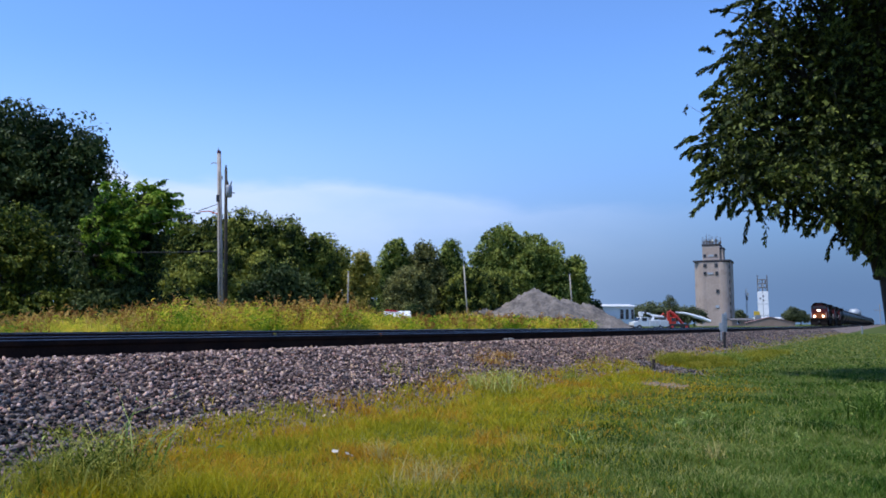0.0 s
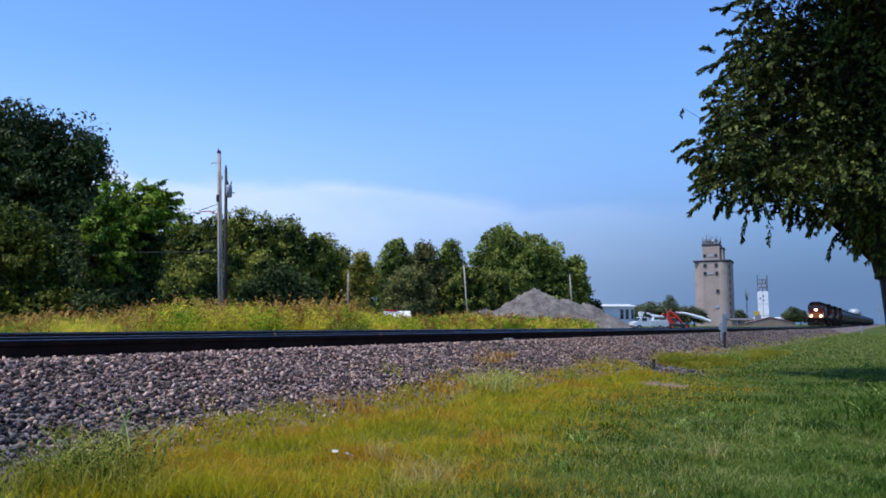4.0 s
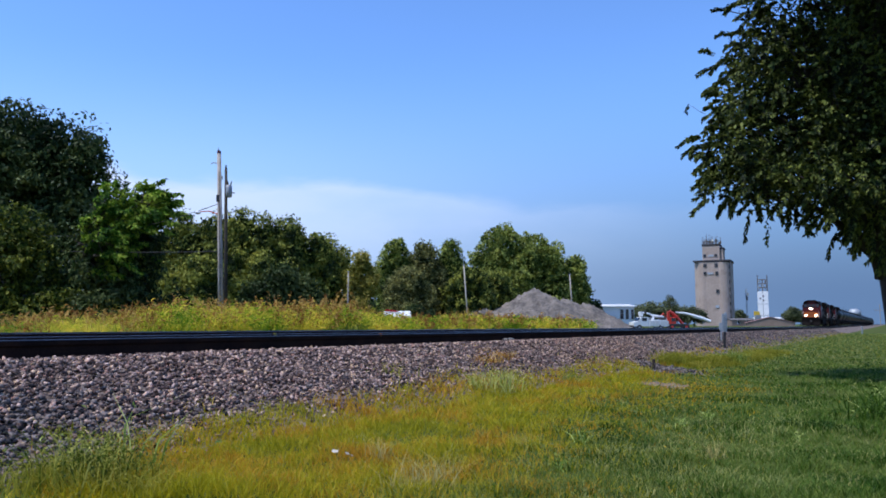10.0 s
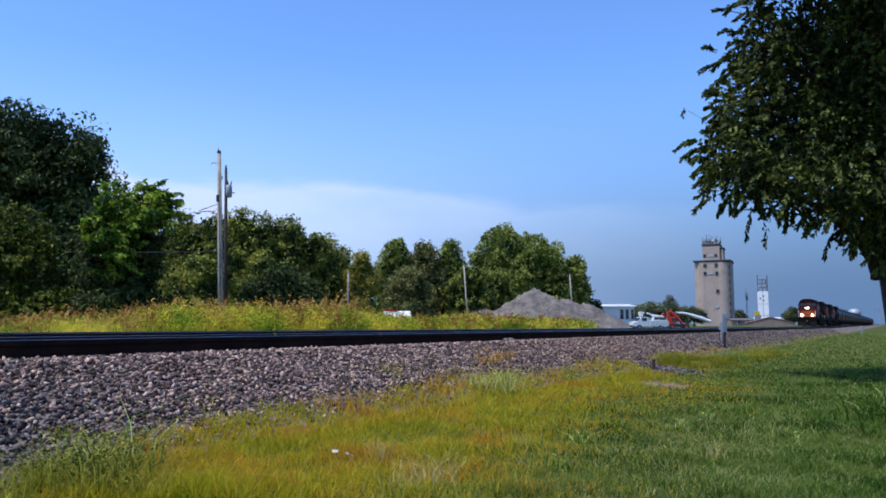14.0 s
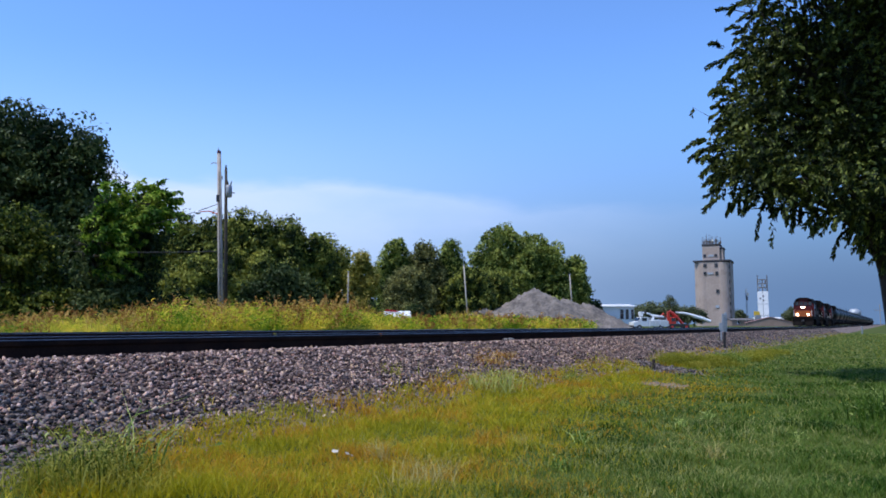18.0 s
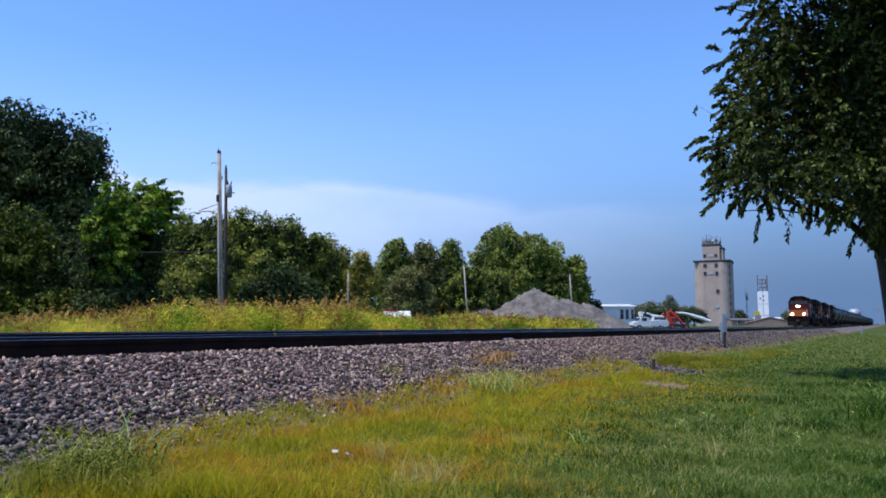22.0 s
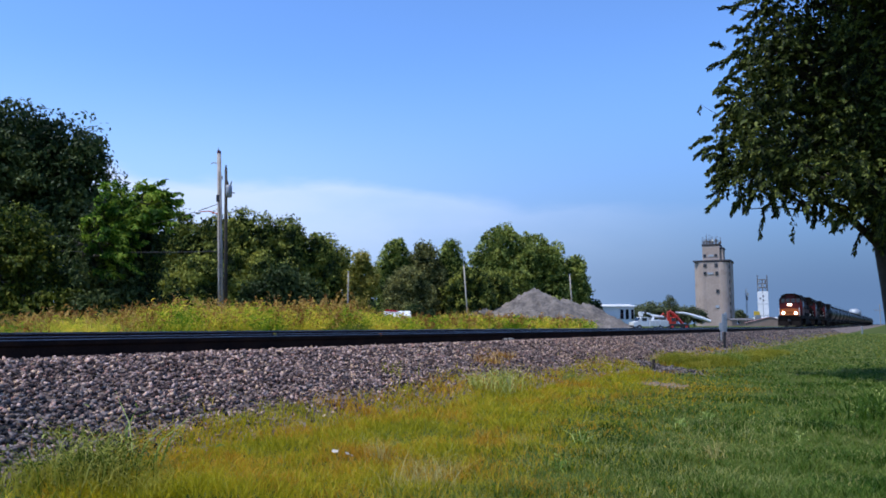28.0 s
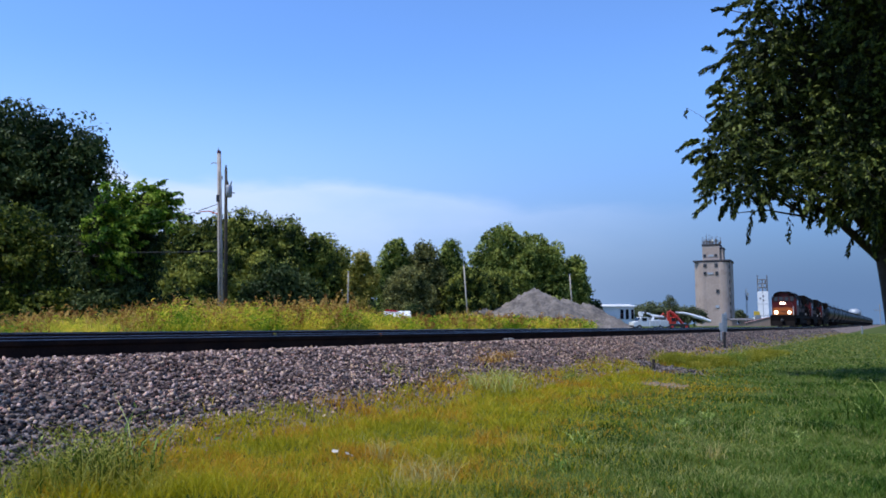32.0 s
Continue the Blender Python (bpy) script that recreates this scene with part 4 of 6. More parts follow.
            part("rim", Geo().cyl((x, y - 0.11, 0.33), (x, y + 0.11, 0.33), 0.17, n=12), M_grey, w)
    gable("elevator_office", pose(134.5, 318.0, 0.0, 0, 0, 72), 14, 18, 1.5, 2.3, M_tan, M_pinkroof, "low tan building with a pinkish gabled roof and pale eaves", ((-5, 1.0, 1.2, 0.8), (0, 1.0, 1.2, 0.8), (5, 1.0, 1.2, 0.8)))
    gable("elevator_shed", pose(133.0, 345.0, 0.0), 10, 7, 2.7, 0.7, M_tan, M_concrete_dark, "small tan shed beside the grain elevator", ((-2, 1.8, 1.0, 1.2), (2, 1.8, 1.0, 1.2)))
    gable("white_annex", pose(182.0, 432.0, 0.0), 16, 9, 3.0, 1.6, M_white, M_roof, "low white shed beside the white tower", ((-4, 1.6, 1.2, 1.2), (3, 1.6, 1.2, 1.2)))
    sg = thing("yellow_sign", pose(138.5, 340.0, 0.0), "yellow sign board above a grey cabinet", "sign")
    part("post", Geo().cyl((0, 0, 0), (0, 0, 6.6), 0.2), M_grey, sg)
    part("board", Geo().box((0, -0.2, 5.6), (2.6, 0.2, 2.0), 0.05), M_yellow, sg, "yellow board")
    part("cabinet", Geo().box((0.4, -0.2, 3.3), (2.4, 1.2, 3.4), 0.05), M_grey, sg)


build_yard()


def build_elevator():
    e = thing("grain_elevator", pose(128.1, 362.0, 0.0, 0, 0, -26.0) @ Matrix.Diagonal((0.95, 0.95, 1, 1)), "tan concrete grain elevator with a headhouse and roof aerials", "grain elevator")
    R, H = 4.45, 30.6
    for cx in (-4.15, 4.15):
        for cy in (-4.15, 4.15):
            part("silo", Geo().cyl((cx, cy, 0), (cx, cy, H - 1.0), R, n=40), M_concrete, e, smooth=False)
    part("centre_wall", Geo().box((0, 0, (H - 1) / 2), (8.4, 16.9, H - 1)), M_concrete, e)
    # dark colour on this strip paints the shade of the right side
    part("side_stair", Geo().box((7.75, -6.3, (H - 1) / 2), (1.1, 1.2, H - 1), 0.08), M_concrete_dark, e, "stair tower strip, darkened as the shaded side")
    for k in range(8):
        part("side_window", Geo().box((7.8, -6.92, 3.5 + 3.4 * k), (0.7, 0.12, 1.7), 0.03), M_glass, e)
    part("roof_slab", Geo().box((0, 0, H - 0.4), (17.5, 17.5, 0.75), 0.1), M_slab, e, "dark roof slab edge")
    h = part("headhouse", Geo().box((-0.6, 0, H + 3.6), (8.2, 9.0, 7.2), 0.15), M_concrete, e)
    part("headhouse_wing", Geo().box((4.3, 0, H + 2.6), (1.5, 7.0, 5.2), 0.1), M_concrete, h)
    part("wing_rail", Geo().box((4.4, 0, H + 5.7), (1.9, 7.3, 1.0), 0.1), M_slab, h)
    part("parapet", Geo().box((-0.6, 0, H + 7.4), (8.6, 9.4, 0.9), 0.1), M_slab, h, "dark parapet")
    for x, z in ((-3.2, H - 2.4), (2.0, H - 2.4), (-3.2, H - 6.2), (2.2, H - 6.2), (2.4, H - 14.5)):
        w = part("window", Geo().box((x, -8.5, z), (1.5, 0.5, 1.7), 0.05), M_concrete_dark, e)
        part("pane", Geo().box((x, -8.78, z), (1.1, 0.1, 1.3)), M_glass, w)
    for x, z in ((-3.6, H + 2.4), (1.6, H + 2.4)):
        w = part("window", Geo().box((x, -4.55, z), (1.4, 0.3, 1.4), 0.05), M_concrete_dark, h)
        part("pane", Geo().box((x, -4.72, z), (1.0, 0.1, 1.0)), M_glass, w)
    for z, y, host in ((H - 6.3, -8.6, e), (H + 2.3, -4.6, h)):
        part("sign_panel", Geo().box((-0.7, y, z), (2.6, 0.15, 0.9), 0.03), M_sign, host, "pale sign panel between the windows")
    part("sign_panel", Geo().box((2.0, -8.7, 9.0), (1.7, 0.15, 1.1), 0.03), M_sign, e, "pale sign panel")
    rng = random.Random(4)
    for k in range(30):
        x, y = -4.9 + k * 0.29, rng.uniform(-4.4, 4.4)
        tall = rng.uniform(1.2, 4.6) if k % 4 else rng.uniform(3.8, 5.4)
        part("aerial", Geo().cyl((x, y, H + 7.6), (x, y, H + 7.6 + tall), 0.11, 0.06, 6), M_concrete_dark, h)
        if k % 3 != 1:
            part("aerial_panel", Geo().box((x, y - 0.2, H + 8.2 + rng.uniform(0, 1.6)), (rng.uniform(0.4, 0.8), 0.25, rng.uniform(0.9, 2.1)), 0.04), M_concrete_dark if k % 5 else M_sign, h)
    for y in (-4.5, 4.5):
        part("roof_rail", Geo().cyl((-4.8, y, H + 9.4), (3.6, y, H + 9.4), 0.10, n=6), M_concrete_dark, h)
    part("dish", Geo().ball((0.4, -4.5, H + 9.4), 0.5, 12, (1, 0.4, 1)), M_roof, h)
    g = thing("lattice_mast", pose(143.0, 362.0, 0.0), "thin grey lattice radio mast", "mast")
    part("dish", Geo().tube([(0, -0.5, 15.0), (0, -0.3, 15.0), (0, -0.1, 15.0)], [0.9, 0.8, 0.2], 14), M_sign, g)
    part("aerial_panel", Geo().box((0.2, -0.2, 13.0), (0.7, 0.4, 1.8), 0.05), M_concrete_dark, g)
    for dx, dy in ((-0.35, 0), (0.35, 0), (0, 0.55)):
        part("mast_leg", Geo().cyl((dx, dy, 0), (dx, dy, 17.5), 0.09, 0.06, 6), M_grey, g)
    for k in range(11):
        z = 0.8 + k * 1.6
        part("mast_brace", Geo().tube([(-0.35, 0, z), (0.35, 0, z + 0.8), (0, 0.55, z + 1.2), (-0.35, 0, z + 1.6)], [0.06] * 4, 5), M_grey, g)
    # white tower with a steel cage on top
    w = thing("white_tower", pose(186.5, 448.0, 0.0, 0, 0, -22), "white rectangular tower with an open steel frame on top", "tower")
    part("shaft", Geo().box((0, 0, 9.9), (5.8, 5.8, 19.8), 0.1), M_white, w)
    part("seam", Geo().box((0, -2.92, 9.9), (0.25, 0.1, 19.6)), M_grey, w)
    for z in (6.0, 12.6):
        part("band", Geo().box((0, 0, z), (5.9, 5.9, 0.25)), M_grey, w)
    for k, (x, z) in enumerate(((0.2, 14.6), (0.2, 17.0), (-1.4, 15.8))):
        part("vent", Geo().box((x, -2.96, z), (0.9, 0.12, 1.0), 0.02), M_concrete_dark, w)
    for x in (-2.6, 0, 2.6):
        for y in (-2.6, 2.6):
            part("cage_post", Geo().cyl((x, y, 19.8), (x, y, 29.4 if x else 27.0), 0.22, n=6), M_concrete_dark, w)
    for z in (22.2, 24.4, 26.8):
        for a, b in (((-2.6, -2.6), (2.6, -2.6)), ((2.6, -2.6), (2.6, 2.6)), ((2.6, 2.6), (-2.6, 2.6)), ((-2.6, 2.6), (-2.6, -2.6))):
            part("cage_rail", Geo().cyl((*a, z), (*b, z), 0.2 if z > 25 else 0.14, n=6), M_concrete_dark, w)
    for k, (x, z) in enumerate(((-2.0, 25.6), (1.7, 25.4), (0.2, 23.3), (2.3, 22.9), (-2.3, 22.6))):
        part("aerial_panel", Geo().box((x, -2.75, z), (0.7, 0.3, 1.7), 0.05), M_concrete_dark if k % 2 else M_sign, w)
    for a, b in (((-2.6, 19.8), (0, 24.4)), ((2.6, 19.8), (0, 24.4)), ((-2.6, 26.8), (0, 24.4)), ((2.6, 26.8), (0, 24.4))):
        part("cage_brace", Geo().cyl((a[0], -2.6, a[1]), (b[0], -2.6, b[1]), 0.12, n=6), M_concrete_dark, w)
    # low white tank and poles far down the line
    f = thing("white_tank", pose(324.0, 606.0, 0.0), "low white storage tank on a dark base far down the line", "tank")
    part("base", Geo().cyl((0, 0, 0), (0, 0, 7.0), 4.0, n=24), M_concrete_dark, f)
    part("shell", Geo().tube([(0, 0, 7.0), (0, 0, 11.0), (0, 0, 13.0)], [4.6, 4.6, 2.2], 28), M_sign, f, smooth=True)
    for x, h in ((366.0, 20.0), (352.0, 17.0), (378.0, 14.0)):
        p = thing("line_pole", pose(x, 620.0, 0.0), "far trackside pole with a crossarm", "pole", "far poles")
        part("shaft", Geo().cyl((0, 0, 0), (0, 0, h), 0.3, 0.2, 8), M_pole, p)
        part("crossarm", Geo().box((0, 0, h * 0.72), (9.0, 0.3, 0.4), 0.05), M_pole, p)


build_elevator()


# ---- trackside posts ----
def build_posts():
    part("paint_mark", Geo().box((8.66, 0.7525 - 0.019, -0.030), (0.045, 0.038, 0.062), 0.004), M_oldyellow, near_track, "faded yellow paint mark on the rail")
    part("paint_mark", Geo().box((9.23, -0.7525 - 0.019, -0.024), (0.022, 0.038, 0.050), 0.004), M_locoorange, near_track, "faded orange paint mark on the rail")
    p = thing("marker_post", pose(9.45, 25.9, 0.20, 0, 2.5, 8) @ Matrix.Diagonal((0.85, 0.85, 0.8, 1)), "weathered grey trackside marker plate on a dark post", "marker post")
    part("post", Geo().box((0.000, 0.037, 0.674), (0.086, 0.061, 1.348), 0.008), M_dark, p, "dark post")
    plate = part("plate", Geo().box((-0.045, -0.012, 1.029), (0.215, 0.025, 0.760), 0.006), M_sign, p, "weathered grey plate")
    for z in (0.62, 0.72, 0.82, 0.92, 1.02):
        part("figure_bar", Geo().box((-0.025, -0.029, z * 1.225), (0.110, 0.007, 0.061), 0.001), M_grey, plate, "faded bar of unreadable figures")
    part("post_top", Geo().box((0.025, 0.037, 1.397), (0.073, 0.061, 0.147), 0.01), M_sign, p)
    q = thing("marker_post", pose(9.845, 27.3, 0.40, 0, 0, 0) @ Matrix.Diagonal((0.55, 0.6, 0.5, 1)), "small grey plate on a post beside the track", "marker post")
    part("post", Geo().box((0.000, 0.025, 0.613), (0.073, 0.049, 1.225), 0.008), M_sign, q)
    part("plate", Geo().box((0.000, -0.012, 1.004), (0.270, 0.025, 0.515), 0.006), M_sign, q)
    s = thing("survey_stake", pose(4.15, 15.3, 0.0, 0, 3, 0), "short dark wooden stake in the grass", "stake")
    part("stake", Geo().box((0, 0, 0.12), (0.055, 0.055, 0.34), 0.006), M_tie, s)
    w = thing("whistle_post", pose(47.0, 86.5, -0.16, 0, 0, 10) @ Matrix.Diagonal((0.6, 0.6, 0.8, 1)), "short white post beside the railway", "marker post")
    part("post", Geo().box((0, 0, 0.55), (0.22, 0.1, 1.1), 0.01), M_sign, w)


build_posts()


# ---- train ----
def wheelset():
    g = Geo().cyl((0, -0.7, 0), (0, 0.7, 0), 0.09, n=10)
    for y in (-0.76, 0.76):
        o = math.copysign(1, y)
        g.tube([(0, y - o * 0.075, 0), (0, y - o * 0.05, 0), (0, y - o * 0.045, 0), (0, y + o * 0.06, 0), (0, y + o * 0.062, 0)], [0.535, 0.535, 0.51, 0.505, 0.40], 24)
    for a in range(4):
        g.box((0.2 * math.cos(a * 1.571), 0.835, 0.2 * math.sin(a * 1.571)), (0.08, 0.02, 0.08))
    return g.mesh("wheelset")


WHEELS = wheelset()
TURNING = []                       # wheelsets and the radius at which they roll


def add_wheels(car, places, r=0.505):
    for x in places:
        w = part("wheelset", WHEELS, M_rail, car, "worn steel wheelset", m=pose(x, 0, r))
        TURNING.append((w, x, r))


def truck_frame(x0, axles, span):
    g = Geo()
    for y in (-1.05, 1.05):
        g.prism([(x0 - span, 0.75), (x0 - span * 0.5, 0.42), (x0 + span * 0.5, 0.42), (x0 + span, 0.75), (x0 + span, 0.95), (x0 - span, 0.95)], "y", y - 0.09, y + 0.09)
        for a in axles:
            g.box((a, y, 0.55), (0.34, 0.3, 0.42), 0.03)
            g.cyl((a - 0.3, y, 0.5), (a - 0.3, y, 0.9), 0.1, n=8)
            g.cyl((a + 0.3, y, 0.5), (a + 0.3, y, 0.9), 0.1, n=8)
    g.box((x0, 0, 0.8), (0.5, 2.0, 0.3), 0.04)
    return g


def build_locomotive(lead):
    c = thing("locomotive", Matrix(), "red and orange diesel freight locomotive, headlights lit" if lead else "trailing red and dark diesel freight locomotive", "locomotive", "freight train")
    L = 22.3
    part("underframe", Geo().box((L / 2, 0, 1.35), (L - 1.2, 2.9, 0.35), 0.04), M_locodark, c)
    part("walkway", Geo().box((L / 2, 0, 1.56), (L - 1.4, 3.05, 0.06), 0.01), M_locodark, c)
    part("nose", Geo().prism([(-1.0, 1.6), (1.0, 1.6), (1.22, 1.9), (1.22, 2.75), (0.95, 3.25), (-0.95, 3.25), (-1.22, 2.75), (-1.22, 1.9)], "x", 1.1, 2.7), M_locored if lead else M_locodark, c, "red nose" if lead else "")
    part("nose_band", Geo().prism([(-1.24, 1.62), (1.24, 1.62), (1.25, 2.45), (0.55, 2.6), (-0.55, 2.6), (-1.25, 2.45)], "x", 1.06, 2.6), M_locoorange if lead else M_locodark, c, "orange-yellow nose band" if lead else "")
    part("nose_door", Geo().box((1.05, 0.35, 2.76), (0.06, 0.6, 0.34), 0.01), M_locored, c)
    part("nose_seam", Geo().box((1.05, 0, 2.02), (0.03, 2.3, 0.05), 0.008), M_locodark, c)
    cab = part("cab", Geo().prism([(-1.5, 1.6), (1.5, 1.6), (1.5, 3.75), (1.1, 4.45), (0.6, 4.68), (-0.6, 4.68), (-1.1, 4.45), (-1.5, 3.75)], "x", 2.5, 5.2), M_locored, c, "dark red cab")
    part("cab_roof", Geo().prism([(1.53, 3.72), (1.13, 4.48), (0.62, 4.72), (-0.62, 4.72), (-1.13, 4.48), (-1.53, 3.72), (-1.45, 3.7), (-1.05, 4.4), (0, 4.6), (1.05, 4.4), (1.45, 3.7)], "x", 2.3, 5.4), M_locodark, cab)
    for y in (-0.98, -0.33, 0.33, 0.98):
        part("windscreen", Geo().box((2.47, y, 3.72), (0.08, 0.5, 0.6), 0.02), M_glass, cab)
    for y in (-1.52, 1.52):
        part("side_window", Geo().box((3.9, y, 3.2), (1.5, 0.06, 0.7), 0.02), M_glass, cab)
        part("number_panel", Geo().box((2.42, y * 0.55, 4.25), (0.1, 0.6, 0.2), 0.01), M_locodark, cab, "dark panel with an unreadable number bar")
    part("hood", Geo().prism([(-0.95, 1.6), (0.95, 1.6), (0.95, 4.1), (0.7, 4.45), (-0.7, 4.45), (-0.95, 4.1)], "x", 5.2, 21.0), M_locodark, c, "dark engine hood")
    part("hood_stripe", Geo().box((12.5, 0, 2.4), (13.8, 1.93, 0.55), 0.01), M_locored, c, "faded dark red stripe")
    for k in range(9):
        for y in (-0.97, 0.97):
            part("hood_door", Geo().box((6.4 + k * 1.15, y, 3.25), (1.0, 0.05, 1.1), 0.01), M_locored if lead and k % 3 == 1 else M_locodark, c)
    part("dynamic_brake", Geo().prism([(-1.35, 3.2), (1.35, 3.2), (1.35, 4.25), (1.05, 4.6), (-1.05, 4.6), (-1.35, 4.25)], "x", 6.0, 8.6), M_locodark, c)
    part("radiator", Geo().prism([(-0.95, 3.3), (0.95, 3.3), (1.5, 3.9), (1.5, 4.45), (1.3, 4.62), (-1.3, 4.62), (-1.5, 4.45), (-1.5, 3.9)], "x", 16.6, 20.8), M_locodark, c)
    part("exhaust_stack", Geo().box((11.5, 0, 4.58), (1.0, 0.7, 0.3), 0.04), M_locodark, c)
    part("horn", Geo().tube([(9.6, 0.3, 4.7), (9.3, 0.3, 4.72)], [0.05, 0.14], 10), M_grey, c)
    part("fuel_tank", Geo().prism([(-1.2, 0.3), (1.2, 0.3), (1.4, 0.6), (1.4, 1.2), (-1.4, 1.2), (-1.4, 0.6)], "x", 7.8, 14.2), M_locodark, c)
    part("pilot", Geo().prism([(-1.5, 0.18), (1.5, 0.18), (1.5, 1.5), (-1.5, 1.5)], "x", 0.35, 0.65), M_locodark, c)
    part("plow", Geo().prism([(0.35, 0.12), (-0.1, 0.14), (0.35, 0.8)], "y", -1.45, 1.45), M_locodark, c, "dark snow plough blade")
    part("coupler", Geo().box((0.0, 0, 0.88), (0.9, 0.35, 0.3), 0.06), M_dark, c)
    for y in (-1.3, 1.3):
        for k in range(4):
            part("step", Geo().box((0.6 + 0.02 * k, y, 0.45 + 0.3 * k), (0.35, 0.5, 0.04), 0.01), M_locodark, c)
        part("handrail", Geo().tube([(0.5, y, 1.6), (0.5, y, 2.6), (0.9, y, 2.65)], [0.03] * 3, 6), M_white, c)
        part("walkway_rail", Geo().tube([(5.3, y * 1.12, 2.6), (13, y * 1.12, 2.62), (21.5, y * 1.12, 2.6)], [0.03] * 3, 6), M_locodark, c)
        for k in range(8):
            part("rail_post", Geo().cyl((5.4 + k * 2.25, y * 1.12, 1.56), (5.4 + k * 2.25, y * 1.12, 2.6), 0.025, n=6), M_locodark, c)
    glow = M_lamp if lead else M_grey
    # glowing lenses are oversized: the lamps' glare is built into their shape
    for y in (-0.15, 0.15):
        part("headlight", Geo().cyl((1.02, y, 3.12), (1.15, y, 3.12), 0.15, 0.16, 14), glow, c, "lit headlight" if lead else "")
    for y in (-0.80, 0.80):
        part("ditch_light", Geo().cyl((0.55, y, 1.92), (0.75, y, 1.92), 0.19, 0.19, 14), glow, c, "lit ditch light" if lead else "")
    for x0 in (3.6, 18.7):
        axles = (x0 - 1.85, x0, x0 + 1.85)
        part("truck", truck_frame(x0, axles, 2.5), M_locodark, c)
        add_wheels(c, axles)
    return c


def build_tank_car():
    c = thing("tank_car", Matrix(), "black railway tank car with a catwalk round its dome", "tank car", "freight train")
    L, r, z = 17.8, 1.5, 2.75
    part("tank", Geo().tube([(1.15, 0, z), (1.3, 0, z), (1.7, 0, z), (L - 1.7, 0, z), (L - 1.3, 0, z), (L - 1.15, 0, z)], [0.5, 1.15, r, r, 1.15, 0.5], 28), M_tank, c, smooth=True)
    for x in (2.6, L - 2.6, L / 2 - 2.5, L / 2 + 2.5):
        part("tank_band", Geo().cyl((x - 0.06, 0, z), (x + 0.06, 0, z), r + 0.012, n=28), M_tank, c)
    part("dome", Geo().tube([(L / 2, 0, z + 1.3), (L / 2, 0, z + 1.85), (L / 2, 0, z + 1.95)], [0.55, 0.55, 0.4], 18), M_tank, c)
    part("catwalk", Geo().box((L / 2, 0, z + 1.52), (3.0, 1.9, 0.06), 0.01), M_tank, c)
    for y in (-0.95, 0.95):
        part("catwalk_rail", Geo().tube([(L / 2 - 1.5, y, z + 1.5), (L / 2 - 1.5, y, z + 2.1), (L / 2 + 1.5, y, z + 2.1), (L / 2 + 1.5, y, z + 1.5)], [0.03] * 4, 6), M_tank, c)
    part("ladder", Geo().tube([(L / 2, -1.6, 1.0), (L / 2, -1.62, z), (L / 2, -1.0, z + 1.5)], [0.05] * 3, 6), M_tank, c)
    part("underframe", Geo().box((L / 2, 0, 1.12), (L - 0.8, 0.6, 0.34), 0.04), M_tank, c)
    for x in (0.9, L - 0.9):
        part("end_platform", Geo().box((x, 0, 1.1), (1.0, 2.7, 0.2), 0.03), M_tank, c)
        part("end_rail", Geo().tube([(x, -1.25, 1.2), (x, -1.25, 2.2), (x, 1.25, 2.2), (x, 1.25, 1.2)], [0.03] * 4, 6), M_tank, c)
        part("coupler", Geo().box((0.2 if x < 2 else L - 0.2, 0, 0.88), (0.8, 0.3, 0.28), 0.05), M_tank, c)
    for x in (2.4, L - 2.4):
        part("saddle", Geo().box((x, 0, 1.35), (0.9, 2.2, 0.4), 0.05), M_tank, c)
        part("truck", truck_frame(x, (x - 0.88, x + 0.88), 1.35), M_rail, c)
        add_wheels(c, (x - 0.88, x + 0.88), 0.46)
    return c


TRAIN = []
first, second = build_locomotive(True), build_locomotive(False)
TRAIN += [(first, 0.0), (second, 22.6)]
third = copy_thing(second, Matrix())
TRAIN.append((third, 45.2))
tank = build_tank_car()
TRAIN.append((tank, 67.8))
for k in range(1, 30):
    TRAIN.append((copy_thing(tank, Matrix()), 67.8 + 18.1 * k))
for car, _ in TRAIN[2:3] + TRAIN[4:9]:
    for o in car.children:
        if o.name.startswith("wheelset"):
            TURNING.append((o, o.matrix_basis.translation.x, o.matrix_basis.translation.z))


# ---- lawn, meadow and weeds ----
def scatter(rng, n, x0, x1, y0, y1):
    """Places spread evenly as the eye sees them: denser near the camera."""
    y = np.exp(rng.uniform(np.log(y0), np.log(y1), n))
    x = y * rng.uniform(x0, x1, n)
    return x, y


def across(x, y):
    return x * N.x + y * N.y


